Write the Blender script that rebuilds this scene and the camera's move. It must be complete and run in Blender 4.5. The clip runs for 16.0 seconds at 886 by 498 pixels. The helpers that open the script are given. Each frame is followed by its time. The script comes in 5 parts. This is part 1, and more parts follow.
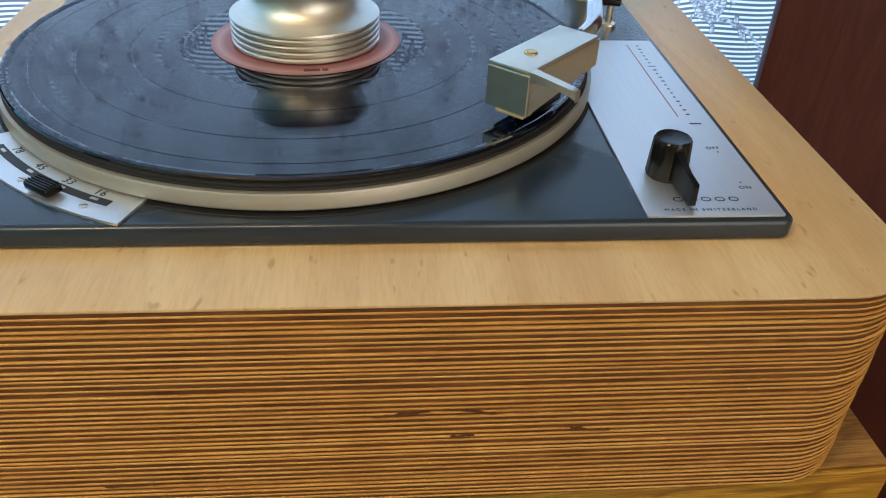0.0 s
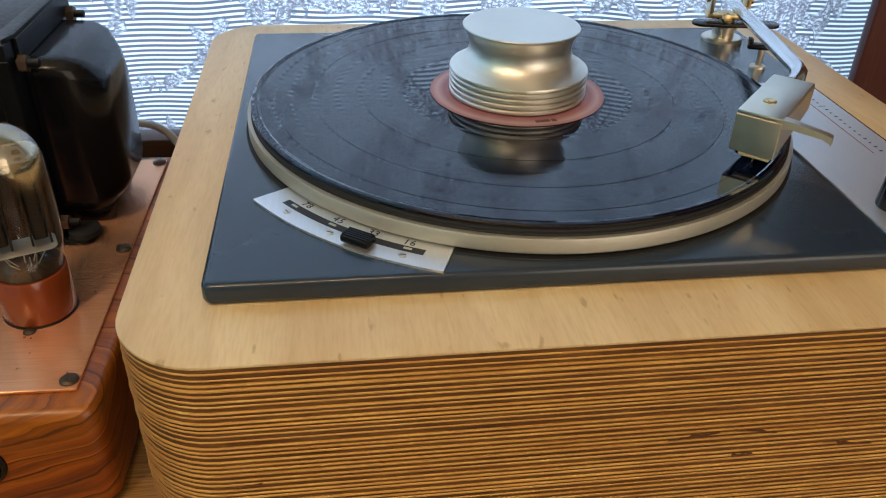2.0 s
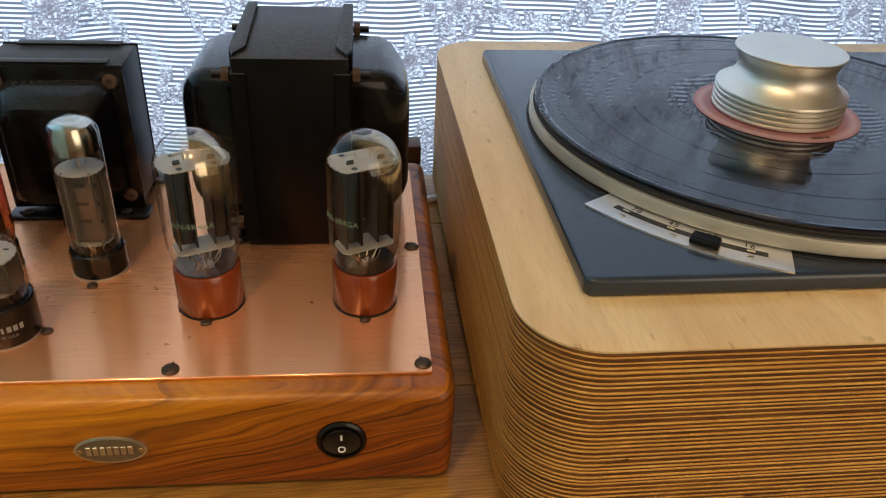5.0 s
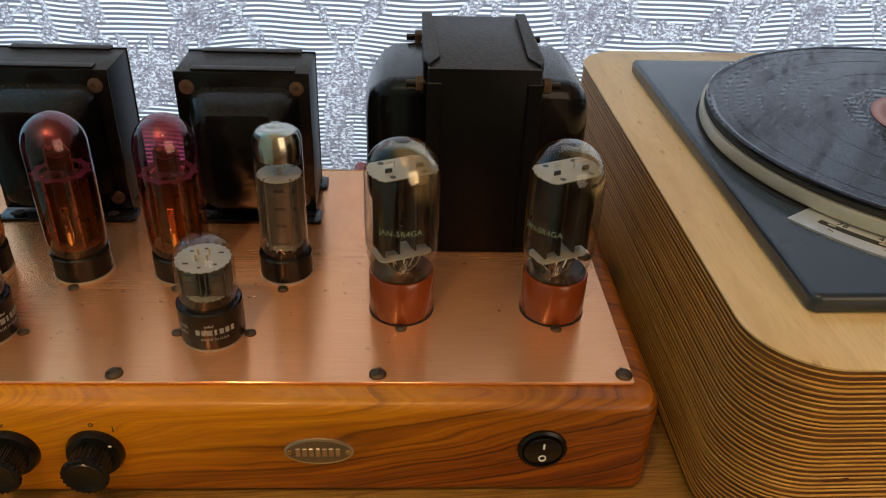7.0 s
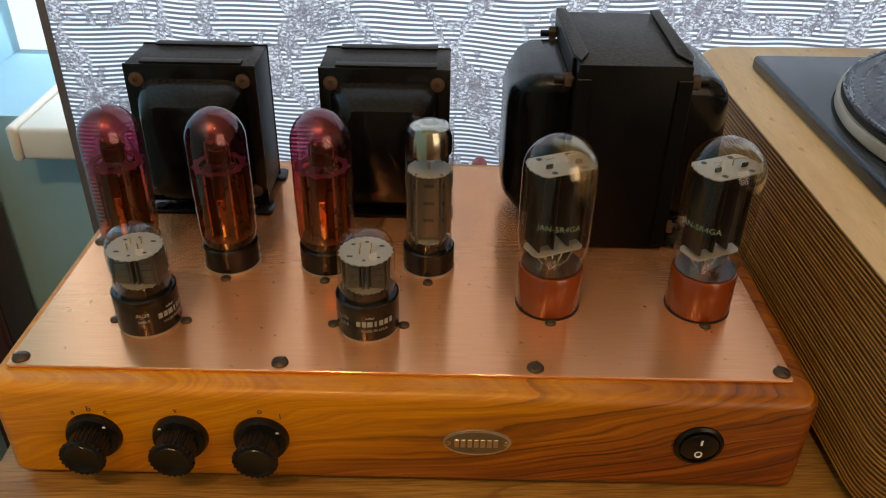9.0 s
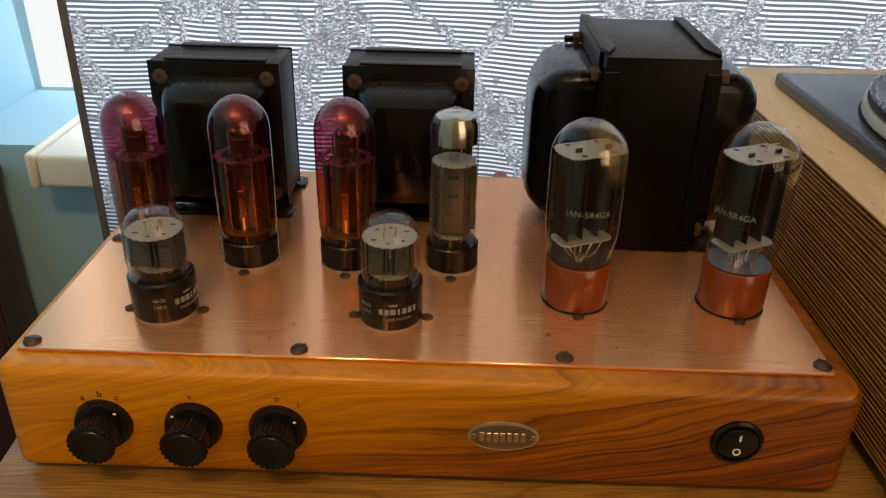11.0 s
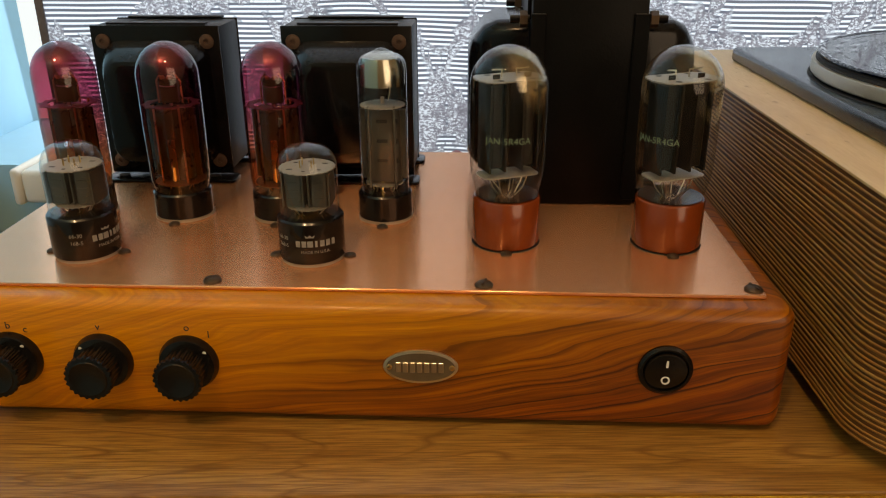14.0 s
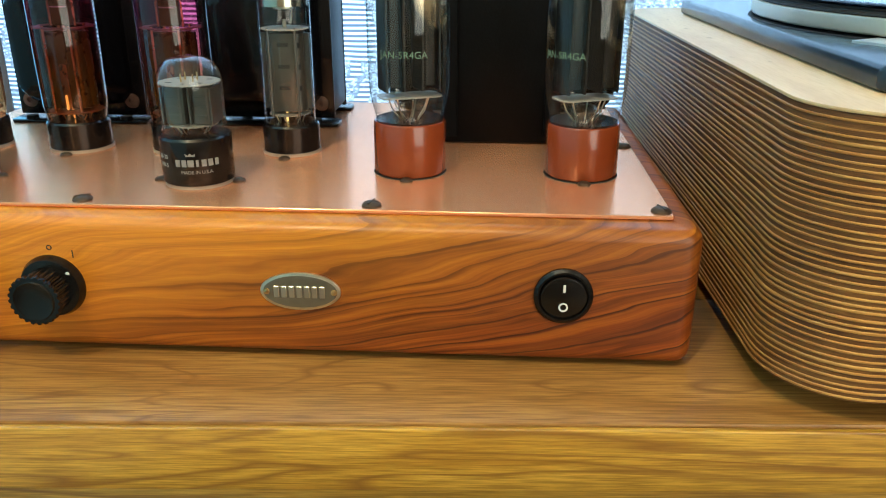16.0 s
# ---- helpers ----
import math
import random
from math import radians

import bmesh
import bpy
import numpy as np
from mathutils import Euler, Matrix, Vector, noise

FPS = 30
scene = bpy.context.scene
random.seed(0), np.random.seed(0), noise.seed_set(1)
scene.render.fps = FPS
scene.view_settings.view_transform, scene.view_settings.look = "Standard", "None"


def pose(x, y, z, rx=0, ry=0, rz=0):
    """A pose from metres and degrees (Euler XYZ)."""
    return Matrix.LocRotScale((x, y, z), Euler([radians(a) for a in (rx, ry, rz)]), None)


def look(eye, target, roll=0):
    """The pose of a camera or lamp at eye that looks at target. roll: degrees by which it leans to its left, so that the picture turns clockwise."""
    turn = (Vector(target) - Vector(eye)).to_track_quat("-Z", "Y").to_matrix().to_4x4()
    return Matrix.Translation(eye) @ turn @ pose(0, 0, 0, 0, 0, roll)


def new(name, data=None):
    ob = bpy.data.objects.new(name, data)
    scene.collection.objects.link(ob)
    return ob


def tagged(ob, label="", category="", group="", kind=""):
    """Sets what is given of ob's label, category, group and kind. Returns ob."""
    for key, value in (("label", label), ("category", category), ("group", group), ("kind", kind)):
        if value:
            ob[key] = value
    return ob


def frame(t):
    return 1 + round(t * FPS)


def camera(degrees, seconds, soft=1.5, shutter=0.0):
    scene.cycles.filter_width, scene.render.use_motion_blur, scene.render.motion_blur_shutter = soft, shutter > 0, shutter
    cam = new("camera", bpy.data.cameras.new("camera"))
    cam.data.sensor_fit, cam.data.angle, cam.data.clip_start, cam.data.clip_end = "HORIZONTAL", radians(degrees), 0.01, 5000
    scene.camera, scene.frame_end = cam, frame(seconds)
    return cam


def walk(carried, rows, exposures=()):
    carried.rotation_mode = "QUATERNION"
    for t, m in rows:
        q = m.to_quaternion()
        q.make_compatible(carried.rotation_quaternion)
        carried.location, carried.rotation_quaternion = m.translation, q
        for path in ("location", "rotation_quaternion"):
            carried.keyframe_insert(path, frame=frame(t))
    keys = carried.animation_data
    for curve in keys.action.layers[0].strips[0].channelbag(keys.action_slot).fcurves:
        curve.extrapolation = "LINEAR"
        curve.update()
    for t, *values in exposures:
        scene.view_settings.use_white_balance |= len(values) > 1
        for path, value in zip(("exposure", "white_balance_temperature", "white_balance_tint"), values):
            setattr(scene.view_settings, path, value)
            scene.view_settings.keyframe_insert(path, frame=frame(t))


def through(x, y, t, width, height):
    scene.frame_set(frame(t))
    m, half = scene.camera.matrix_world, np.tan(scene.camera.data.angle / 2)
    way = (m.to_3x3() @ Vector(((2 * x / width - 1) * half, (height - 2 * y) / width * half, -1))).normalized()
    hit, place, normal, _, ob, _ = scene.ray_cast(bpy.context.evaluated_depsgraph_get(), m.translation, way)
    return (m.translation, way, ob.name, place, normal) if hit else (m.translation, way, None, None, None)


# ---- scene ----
cam = camera(57.9, 16.0, 1.1)
# seconds, eye in metres, pitch, roll, yaw in degrees
PATH = [
    (0, 0.0072, 0.0171, 0.3063, -35.05, -2.07, -3.21),
    (0.5, -0.0179, 0.0110, 0.3080, -33.76, -3.10, -4.28),
    (1, -0.0538, 0.0110, 0.3137, -33.94, -3.32, -3.85),
    (1.5, -0.1007, 0.0129, 0.3230, -33.72, -1.88, -5.01),
    (2, -0.1304, 0.0069, 0.3230, -32.96, -1.52, -6.07),
    (2.5, -0.1675, 0.0033, 0.3224, -32.64, -1.78, -6.51),
    (3, -0.2017, -0.0006, 0.3240, -32.57, -1.95, -6.31),
    (3.5, -0.2310, -0.0052, 0.3282, -32.46, -1.91, -6.53),
    (4, -0.2603, -0.0109, 0.3310, -32.13, -2.25, -6.37),
    (4.2, -0.2661, -0.0127, 0.3315, -32.22, -2.29, -6.13),
    (6.3, -0.3491, -0.0075, 0.3367, -32.27, -2.05, -2.85),
    (6.5, -0.3569, -0.0066, 0.3335, -32.01, -1.86, -2.51),
    (7, -0.3764, -0.0082, 0.3341, -32.01, -1.89, -1.98),
    (7.5, -0.3962, -0.0086, 0.3344, -32.04, -1.82, -1.39),
    (8, -0.4132, -0.0100, 0.3368, -32.07, -1.76, -0.77),
    (8.5, -0.4274, -0.0117, 0.3377, -32.33, -1.56, -0.29),
    (9, -0.4369, -0.0114, 0.3353, -32.47, -0.93, 0.72),
    (9.2, -0.4408, -0.0129, 0.3323, -32.42, -0.77, 1.08),
    (11.3, -0.4451, -0.0277, 0.2845, -26.62, -1.32, 1.68),
    (11.5, -0.4384, -0.0323, 0.2773, -25.96, -1.14, 1.97),
    (12, -0.4310, -0.0401, 0.2622, -24.95, -0.95, 1.85),
    (12.5, -0.4256, -0.0429, 0.2529, -23.94, -0.54, 1.84),
    (13, -0.4196, -0.0443, 0.2421, -23.44, -0.21, 2.01),
    (13.5, -0.4120, -0.0426, 0.2362, -23.23, 0.12, 2.41),
    (14, -0.3916, -0.0419, 0.2297, -22.82, 0.25, 2.80),
    (14.5, -0.3742, -0.0373, 0.2164, -22.15, 0.08, 2.77),
    (15, -0.3612, -0.0302, 0.1962, -21.76, -0.19, 2.77),
    (15.5, -0.3546, -0.0356, 0.1909, -21.73, 0.01, 3.45),
    (16, -0.3387, -0.0304, 0.1788, -21.57, -0.11, 3.49),
]
# seconds, stops, kelvin, tint
EXPOSURES = [(0, 0.17, 5900, 13), (0.5, 0.17, 5750, 12), (1.0, 0.12, 5700, 12), (2, 0.02, 6300, 16), (3, 0.02, 7200, 21), (4, -0.02, 7000, 20), (6.5, -0.22, 7400, 20), (7.5, -0.36, 8000, 22), (9, -0.35, 7950, 21), (11.5, -0.45, 8500, 23), (14.0, -0.37, 8450, 21), (14.7, -0.2, 8600, 17), (15.3, 0.05, 7000, 9), (16, 0.78, 5450, 0)]
walk(cam, [(t, pose(x, y, z, 90 + pitch, roll, yaw)) for t, x, y, z, pitch, roll, yaw in PATH], EXPOSURES)

# ---------------------------------------------------------------- world and light
world = bpy.data.worlds.new("world")
scene.world = world
world.use_nodes = True
wn = world.node_tree.nodes
sky = wn.new("ShaderNodeTexSky")
sky.sky_type, sky.sun_disc = "NISHITA", False
sky.sun_elevation, sky.sun_rotation = radians(38), radians(200)
wn["Background"].inputs["Strength"].default_value = 0.12
world.node_tree.links.new(sky.outputs["Color"], wn["Background"].inputs["Color"])


def area_lamp(name, m, w, h, watts, color):
    d = bpy.data.lights.new(name, "AREA")
    d.shape, d.size, d.size_y, d.energy, d.color = "RECTANGLE", w, h, watts, color
    ob = new(name, d)
    ob.matrix_world = m
    return ob


def bulb(name, x, y, z, watts, radius, color):
    d = bpy.data.lights.new(name, "POINT")
    d.energy, d.shadow_soft_size, d.color = watts, radius, color
    ob = new(name, d)
    ob.location = (x, y, z)
    return ob


# daylight in the window's opening behind the curtain
area_lamp("window_daylight", look((-0.33, 1.06, 0.50), (-0.33, 0.0, 0.42)), 1.455, 1.2, 12.9, (0.54, 0.77, 1.0))
# warm fill lamp added in the open room behind the camera
area_lamp("room_fill_lamp", look((1.30, -2.1, 0.80), (-0.05, 0.3, 0.1)), 1.7, 2.2, 28.0, (1.0, 0.86, 0.66))
# the two warm bulbs of the ceiling lamp
bulb("ceiling_bulb", -0.72, -0.50, 1.32, 21.0, 0.025, (1.0, 0.74, 0.44))
bulb("ceiling_bulb", -0.25, -0.50, 1.32, 9.0, 0.025, (1.0, 0.74, 0.44))


# ---------------------------------------------------------------- materials
class Nodes:
    """A small writer of node trees."""

    def __init__(self, name):
        self.mat = bpy.data.materials.new(name)
        self.mat.use_nodes = True
        self.t = self.mat.node_tree
        self.b = self.t.nodes["Principled BSDF"]
        self.out = self.t.nodes["Material Output"]

    def put(self, socket, v):
        if isinstance(v, bpy.types.NodeSocket):
            self.t.links.new(v, socket)
        else:
            socket.default_value = v

    def node(self, kind, out=0, props=(), **ins):
        n = self.t.nodes.new(kind)
        for k, v in props:
            if k == "operation": n.operation = v
            elif k == "blend": n.data_type, n.blend_type = "RGBA", v
            elif k == "feature": n.feature = v
            elif k == "dims": n.noise_dimensions = v
            elif k == "bands": n.bands_direction = v
            elif k == "invert": n.invert = v
        for k, v in ins.items():
            key = int(k[1:]) if k[0] == "i" and k[1:].isdigit() else k.replace("_", " ")
            self.put(n.inputs[key], v)
        return n.outputs[out]

    def coords(self, scale=(1, 1, 1), rot=(0, 0, 0)):
        tc = self.t.nodes.new("ShaderNodeTexCoord")
        return self.node("ShaderNodeMapping", Vector=tc.outputs["Object"], Scale=scale, Rotation=rot)

    def noise(self, vec, scale, detail=4.0, rough=0.55, dist=0.0):
        return self.node("ShaderNodeTexNoise", Vector=vec, Scale=scale, Detail=detail, Roughness=rough, Distortion=dist)

    def math(self, op, a, b=0.0, c=0.0):
        return self.node("ShaderNodeMath", props=[("operation", op)], i0=a, i1=b, i2=c)

    def ramp(self, fac, stops):
        n = self.t.nodes.new("ShaderNodeValToRGB")
        e = n.color_ramp.elements
        while len(e) < len(stops):
            e.new(0.5)
        for i, (p, c) in enumerate(stops):
            e[i].position, e[i].color = p, (c, c, c, 1) if isinstance(c, (int, float)) else (*c, 1)
        self.put(n.inputs[0], fac)
        return n.outputs[0]

    def mix(self, fac, a, b, blend="MIX"):
        n = self.t.nodes.new("ShaderNodeMix")
        n.data_type, n.blend_type = "RGBA", blend
        for sock, v in ((n.inputs[0], fac), (n.inputs[6], a), (n.inputs[7], b)):
            self.put(sock, (*v, 1) if isinstance(v, tuple) and len(v) == 3 else v)
        return n.outputs[2]

    def bump(self, height, strength, distance):
        self.put(self.b.inputs["Normal"], self.node("ShaderNodeBump", Height=height, Strength=strength, Distance=distance))

    def set(self, **kw):
        for k, v in kw.items():
            self.put(self.b.inputs[k.replace("_", " ")], (*v, 1) if isinstance(v, tuple) and len(v) == 3 and k != "Tangent" else v)
        return self.mat


def paint(name, color, rough=0.5, metal=0.0, var=0.25, scale=60, bump=0.1, coat=0.0):
    n = Nodes(name)
    v = n.coords()
    f = n.noise(v, scale, 5)
    g = n.noise(v, scale * 7, 3)
    dark, lite = tuple(c * (1 - var) for c in color), tuple(min(1, c * (1 + var)) for c in color)
    n.bump(g, bump, 0.0006)
    return n.set(Base_Color=n.mix(f, dark, lite), Metallic=metal, Coat_Weight=coat,
                 Roughness=n.math("MULTIPLY_ADD", f, 0.22 * rough, rough * 0.88))


def wood(name, dark, mid, lite, along=(1, 9, 9), scale=9, veins=0.0, vein_color=(0.05, 0.02, 0.008), rough=0.35, coat=0.0, bend=1.2, pores=0.34, rings=15.0, stain=0.0, cross=0.0):
    """Grain that runs along x by default; veins: share of dark streaks."""
    n = Nodes(name)
    info = n.t.nodes.new("ShaderNodeObjectInfo")
    v = n.node("ShaderNodeVectorMath", props=[("operation", "ADD")], i0=n.coords(along), i1=n.node("ShaderNodeVectorMath", props=[("operation", "MULTIPLY")], i0=info.outputs["Random"], i1=(3.1, 5.3, 7.7)))
    big = n.noise(v, scale, 6, 0.6, bend)
    fine = n.noise(n.coords(tuple(a * 3.2 if a > 1 else 1.0 for a in along)), scale * 4.5, 4, 0.6)
    c = n.ramp(big, [(0.28, dark), (0.5, mid), (0.72, lite)])
    c = n.mix(n.ramp(fine, [(0.40, 0.0), (0.62, pores)]), c, tuple(x * 0.55 for x in dark))
    if stain:
        patch = n.ramp(n.noise(n.coords((1, 1, 5)), 13.0, 3.0), [(0.42, 0.0), (0.66, stain)])
        each = n.ramp(info.outputs["Random"], [(0.0, 0.0), (0.4, 0.15), (1.0, stain)])
        c = n.mix(n.math("MAXIMUM", patch, each), c, tuple(x * 0.42 for x in dark))
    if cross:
        # short sides of the plies darker and redder: end grain, plus the side's shade put into colour
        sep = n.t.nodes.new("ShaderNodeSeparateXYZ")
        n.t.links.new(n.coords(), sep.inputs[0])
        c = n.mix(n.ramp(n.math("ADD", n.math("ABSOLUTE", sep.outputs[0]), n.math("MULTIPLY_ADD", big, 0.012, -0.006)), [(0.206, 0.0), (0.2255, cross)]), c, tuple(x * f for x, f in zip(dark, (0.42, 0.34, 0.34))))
    if veins:
        w = n.noise(v, scale * 0.42, 2.5, 0.5, bend * 1.6)
        band = n.math("ABSOLUTE", n.math("SUBTRACT", n.math("FRACT", n.math("MULTIPLY", w, rings)), 0.5))
        streak = n.ramp(band, [(0.0, 1.0), (veins, 0.0)])
        mask = n.ramp(n.noise(v, scale * 0.5, 2), [(0.36, 0.0), (0.52, 1.0)])
        c = n.mix(n.math("MULTIPLY", n.math("MULTIPLY", streak, mask), 0.85), c, vein_color)
    n.bump(fine, 0.12, 0.0008)
    return n.set(Base_Color=c, Roughness=n.math("MULTIPLY_ADD", big, 0.2, rough - 0.1), Coat_Weight=coat, Coat_Roughness=0.15)


def glass(name, tint, gloss=1.0, rough=0.015, low=None):
    """Thin-walled glass: what is behind shows tinted, with a reflection that grows towards the rim."""
    n = Nodes(name)
    tr = n.node("ShaderNodeBsdfTransparent", Color=(*tint, 1))
    if low:
        # the tint runs from amber at the foot to purple in the dome
        sep = n.t.nodes.new("ShaderNodeSeparateXYZ")
        n.t.links.new(n.coords(), sep.inputs[0])
        up = n.ramp(n.math("MULTIPLY", sep.outputs[2], 10.0), [(0.30, low), (0.68, tint)])
        n.t.links.new(up, tr.node.inputs["Color"])
    gl = n.node("ShaderNodeBsdfGlossy", Color=(1, 1, 1, 1), Roughness=rough)
    lw = n.t.nodes.new("ShaderNodeLayerWeight")
    lw.inputs["Blend"].default_value = 0.5
    rim = n.math("POWER", lw.outputs["Facing"], 3.2)
    fac = n.math("MULTIPLY", n.math("MULTIPLY_ADD", rim, 0.70, 0.045), gloss)
    n.t.links.new(n.node("ShaderNodeMixShader", i0=fac, i1=tr, i2=gl), n.out.inputs["Surface"])
    return n.mat


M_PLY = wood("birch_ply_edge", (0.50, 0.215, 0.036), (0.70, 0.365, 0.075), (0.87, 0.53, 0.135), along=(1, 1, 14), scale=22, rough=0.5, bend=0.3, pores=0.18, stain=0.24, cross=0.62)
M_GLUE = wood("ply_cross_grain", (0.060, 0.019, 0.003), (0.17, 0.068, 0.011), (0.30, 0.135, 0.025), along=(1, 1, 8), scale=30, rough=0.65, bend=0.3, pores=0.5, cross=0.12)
M_TABLE = wood("oak_tabletop", (0.29, 0.130, 0.028), (0.44, 0.225, 0.052), (0.54, 0.30, 0.078), along=(1, 8, 8), scale=8.0, veins=0.13, vein_color=(0.20, 0.085, 0.018), rough=0.36, coat=0.15, rings=9.0, bend=0.5, pores=0.7)
M_TABLE_DARK = wood("walnut_board", (0.055, 0.022, 0.010), (0.085, 0.036, 0.017), (0.12, 0.055, 0.026), along=(1, 9, 9), scale=7, rough=0.4)
M_APRON = wood("honey_oak_front", (0.48, 0.235, 0.022), (0.64, 0.35, 0.036), (0.76, 0.45, 0.056), along=(1, 9, 9), scale=9.0, veins=0.18, vein_color=(0.25, 0.105, 0.014), rough=0.34, coat=0.3, rings=7.0, bend=0.4, pores=0.75)
M_MAHOGANY = wood("dark_mahogany", (0.050, 0.012, 0.009), (0.075, 0.018, 0.013), (0.10, 0.026, 0.018), along=(8, 8, 1), scale=5, rough=0.32, coat=0.3)
M_CHASSIS = paint("dark_grey_enamel", (0.017, 0.030, 0.048), 0.26, 0.0, 0.12, 40, 0.03, 0.15)
M_CHASSIS.node_tree.nodes["Principled BSDF"].inputs["Coat Roughness"].default_value = 0.16
M_BLACK = paint("black_enamel", (0.004, 0.004, 0.005), 0.20, 0.0, 0.3, 60, 0.12, 0.1)
M_MATBLACK = paint("satin_black_steel", (0.0050, 0.0054, 0.0062), 0.38, 0.0, 0.3, 90, 0.2)


def lit_dusting(mat, amount):
    """A speckled dusting on what faces up, the window's light put into its blue-grey colour."""
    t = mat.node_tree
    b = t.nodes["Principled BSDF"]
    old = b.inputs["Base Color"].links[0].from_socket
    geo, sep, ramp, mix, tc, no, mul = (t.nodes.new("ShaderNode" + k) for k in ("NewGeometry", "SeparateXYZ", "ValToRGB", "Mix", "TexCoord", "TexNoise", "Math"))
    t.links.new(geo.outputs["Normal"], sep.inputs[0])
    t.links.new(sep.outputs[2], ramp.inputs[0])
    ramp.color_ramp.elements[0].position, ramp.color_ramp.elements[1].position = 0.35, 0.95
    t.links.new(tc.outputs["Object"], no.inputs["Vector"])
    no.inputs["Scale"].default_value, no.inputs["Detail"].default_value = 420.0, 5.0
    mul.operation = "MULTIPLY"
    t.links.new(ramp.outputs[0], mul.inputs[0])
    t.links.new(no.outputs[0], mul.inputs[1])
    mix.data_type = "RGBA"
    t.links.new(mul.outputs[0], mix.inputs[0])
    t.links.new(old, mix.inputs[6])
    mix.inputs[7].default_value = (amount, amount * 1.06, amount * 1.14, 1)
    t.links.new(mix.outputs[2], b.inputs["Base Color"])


lit_dusting(M_BLACK, 0.030)
lit_dusting(M_MATBLACK, 0.095)
M_BLACK.node_tree.nodes["Principled BSDF"].inputs["Specular IOR Level"].default_value = 0.20
M_MATBLACK.node_tree.nodes["Principled BSDF"].inputs["Specular IOR Level"].default_value = 0.08
M_KNOB = paint("black_bakelite", (0.006, 0.0055, 0.005), 0.26, 0.0, 0.2, 80, 0.05)
M_BASE = paint("black_tube_base", (0.006, 0.005, 0.005), 0.22, 0.0, 0.2, 80, 0.03, 0.2)
M_BROWN = paint("brown_phenolic", (0.22, 0.042, 0.009), 0.24, 0.0, 0.15, 90, 0.04, 0.4)
for m_ in (M_KNOB, M_BASE):
    m_.node_tree.nodes["Principled BSDF"].inputs["Specular IOR Level"].default_value = 0.35
M_RUBBER = paint("black_rubber", (0.014, 0.014, 0.015), 0.7, 0.0, 0.2, 100, 0.2)
M_BRONZE = paint("dark_bronze_screw", (0.10, 0.068, 0.045), 0.45, 0.7, 0.4, 300, 0.2)
M_RUST = paint("rusty_rivet", (0.085, 0.050, 0.036), 0.6, 0.3, 0.4, 400, 0.3)
M_GOLD = paint("brass", (0.72, 0.52, 0.24), 0.28, 1.0, 0.1, 150, 0.05)
M_NICKEL = paint("satin_nickel", (0.72, 0.66, 0.54), 0.32, 1.0, 0.08, 150, 0.05)
M_CHROME = paint("chrome_tube", (0.74, 0.74, 0.74), 0.16, 1.0, 0.05, 150, 0.02)
M_WHITE = paint("white_marking", (0.78, 0.78, 0.74), 0.5, 0.0, 0.05)
M_PRINT = paint("worn_white_print", (0.25, 0.25, 0.24), 0.5, 0.0, 0.3, 500)
M_INK = paint("black_ink", (0.02, 0.02, 0.022), 0.5, 0.0, 0.1)
M_RED = paint("red_ink", (0.36, 0.06, 0.045), 0.5, 0.0, 0.1)
M_GREEN = paint("green_marking", (0.16, 0.25, 0.17), 0.5, 0.0, 0.1)
M_CERAMIC = paint("white_ceramic", (0.30, 0.26, 0.21), 0.4, 0.0, 0.08)
M_MICA = paint("mica", (0.38, 0.37, 0.34), 0.30, 0.0, 0.15, 250, 0.1)
M_MICA_DIM = paint("smoky_mica", (0.20, 0.15, 0.12), 0.35, 0.0, 0.15, 250, 0.1)
M_PLATE = paint("carbonised_plate", (0.022, 0.021, 0.020), 0.36, 0.5, 0.25, 120, 0.05)
M_PLATE_GREY = paint("grey_plate", (0.105, 0.105, 0.095), 0.34, 0.5, 0.2, 120, 0.05)
M_PLATE_RED = paint("bronze_plate", (0.16, 0.17, 0.05), 0.28, 0.7, 0.2, 120, 0.05)
M_GETTER = paint("silver_getter", (0.62, 0.59, 0.51), 0.17, 1.0, 0.2, 70, 0.05)
M_GLASS = glass("clear_tube_glass", (0.94, 0.94, 0.92), 1.0)
M_GLASS_RED = glass("red_tube_glass", (0.63, 0.24, 0.34), 1.0, low=(0.70, 0.36, 0.20))
M_MICA_LOW = paint("grey_mica", (0.26, 0.25, 0.23), 0.35, 0.0, 0.15, 250, 0.1)
M_WALL = paint("pale_blue_wall_paint", (0.32, 0.62, 0.77), 0.75, 0.0, 0.05, 25, 0.08)
M_ROOM = paint("tan_wall_paint", (0.50, 0.40, 0.29), 0.8, 0.0, 0.04, 20, 0.05)
M_SILL = paint("white_plastic_sill", (0.80, 0.77, 0.68), 0.35, 0.0, 0.04, 40, 0.03)
M_FLOOR = wood("brown_floor_boards", (0.10, 0.045, 0.020), (0.15, 0.072, 0.034), (0.20, 0.10, 0.05), along=(1, 7, 7), scale=4)


def make_alu():
    n = Nodes("turned_aluminium")
    v = n.coords((1, 1, 60))
    f = n.noise(v, 30, 3)
    n.bump(f, 0.06, 0.0005)
    return n.set(Base_Color=n.mix(f, (0.72, 0.70, 0.62), (0.84, 0.82, 0.74)), Metallic=1.0, Roughness=n.math("MULTIPLY_ADD", f, 0.12, 0.36))


def make_panel():
    n = Nodes("brushed_aluminium_panel")
    f = n.noise(n.coords((160, 2, 1)), 12, 3)
    n.bump(f, 0.05, 0.0003)
    return n.set(Base_Color=n.mix(f, (0.70, 0.71, 0.72), (0.82, 0.83, 0.84)), Metallic=0.85, Roughness=0.42)


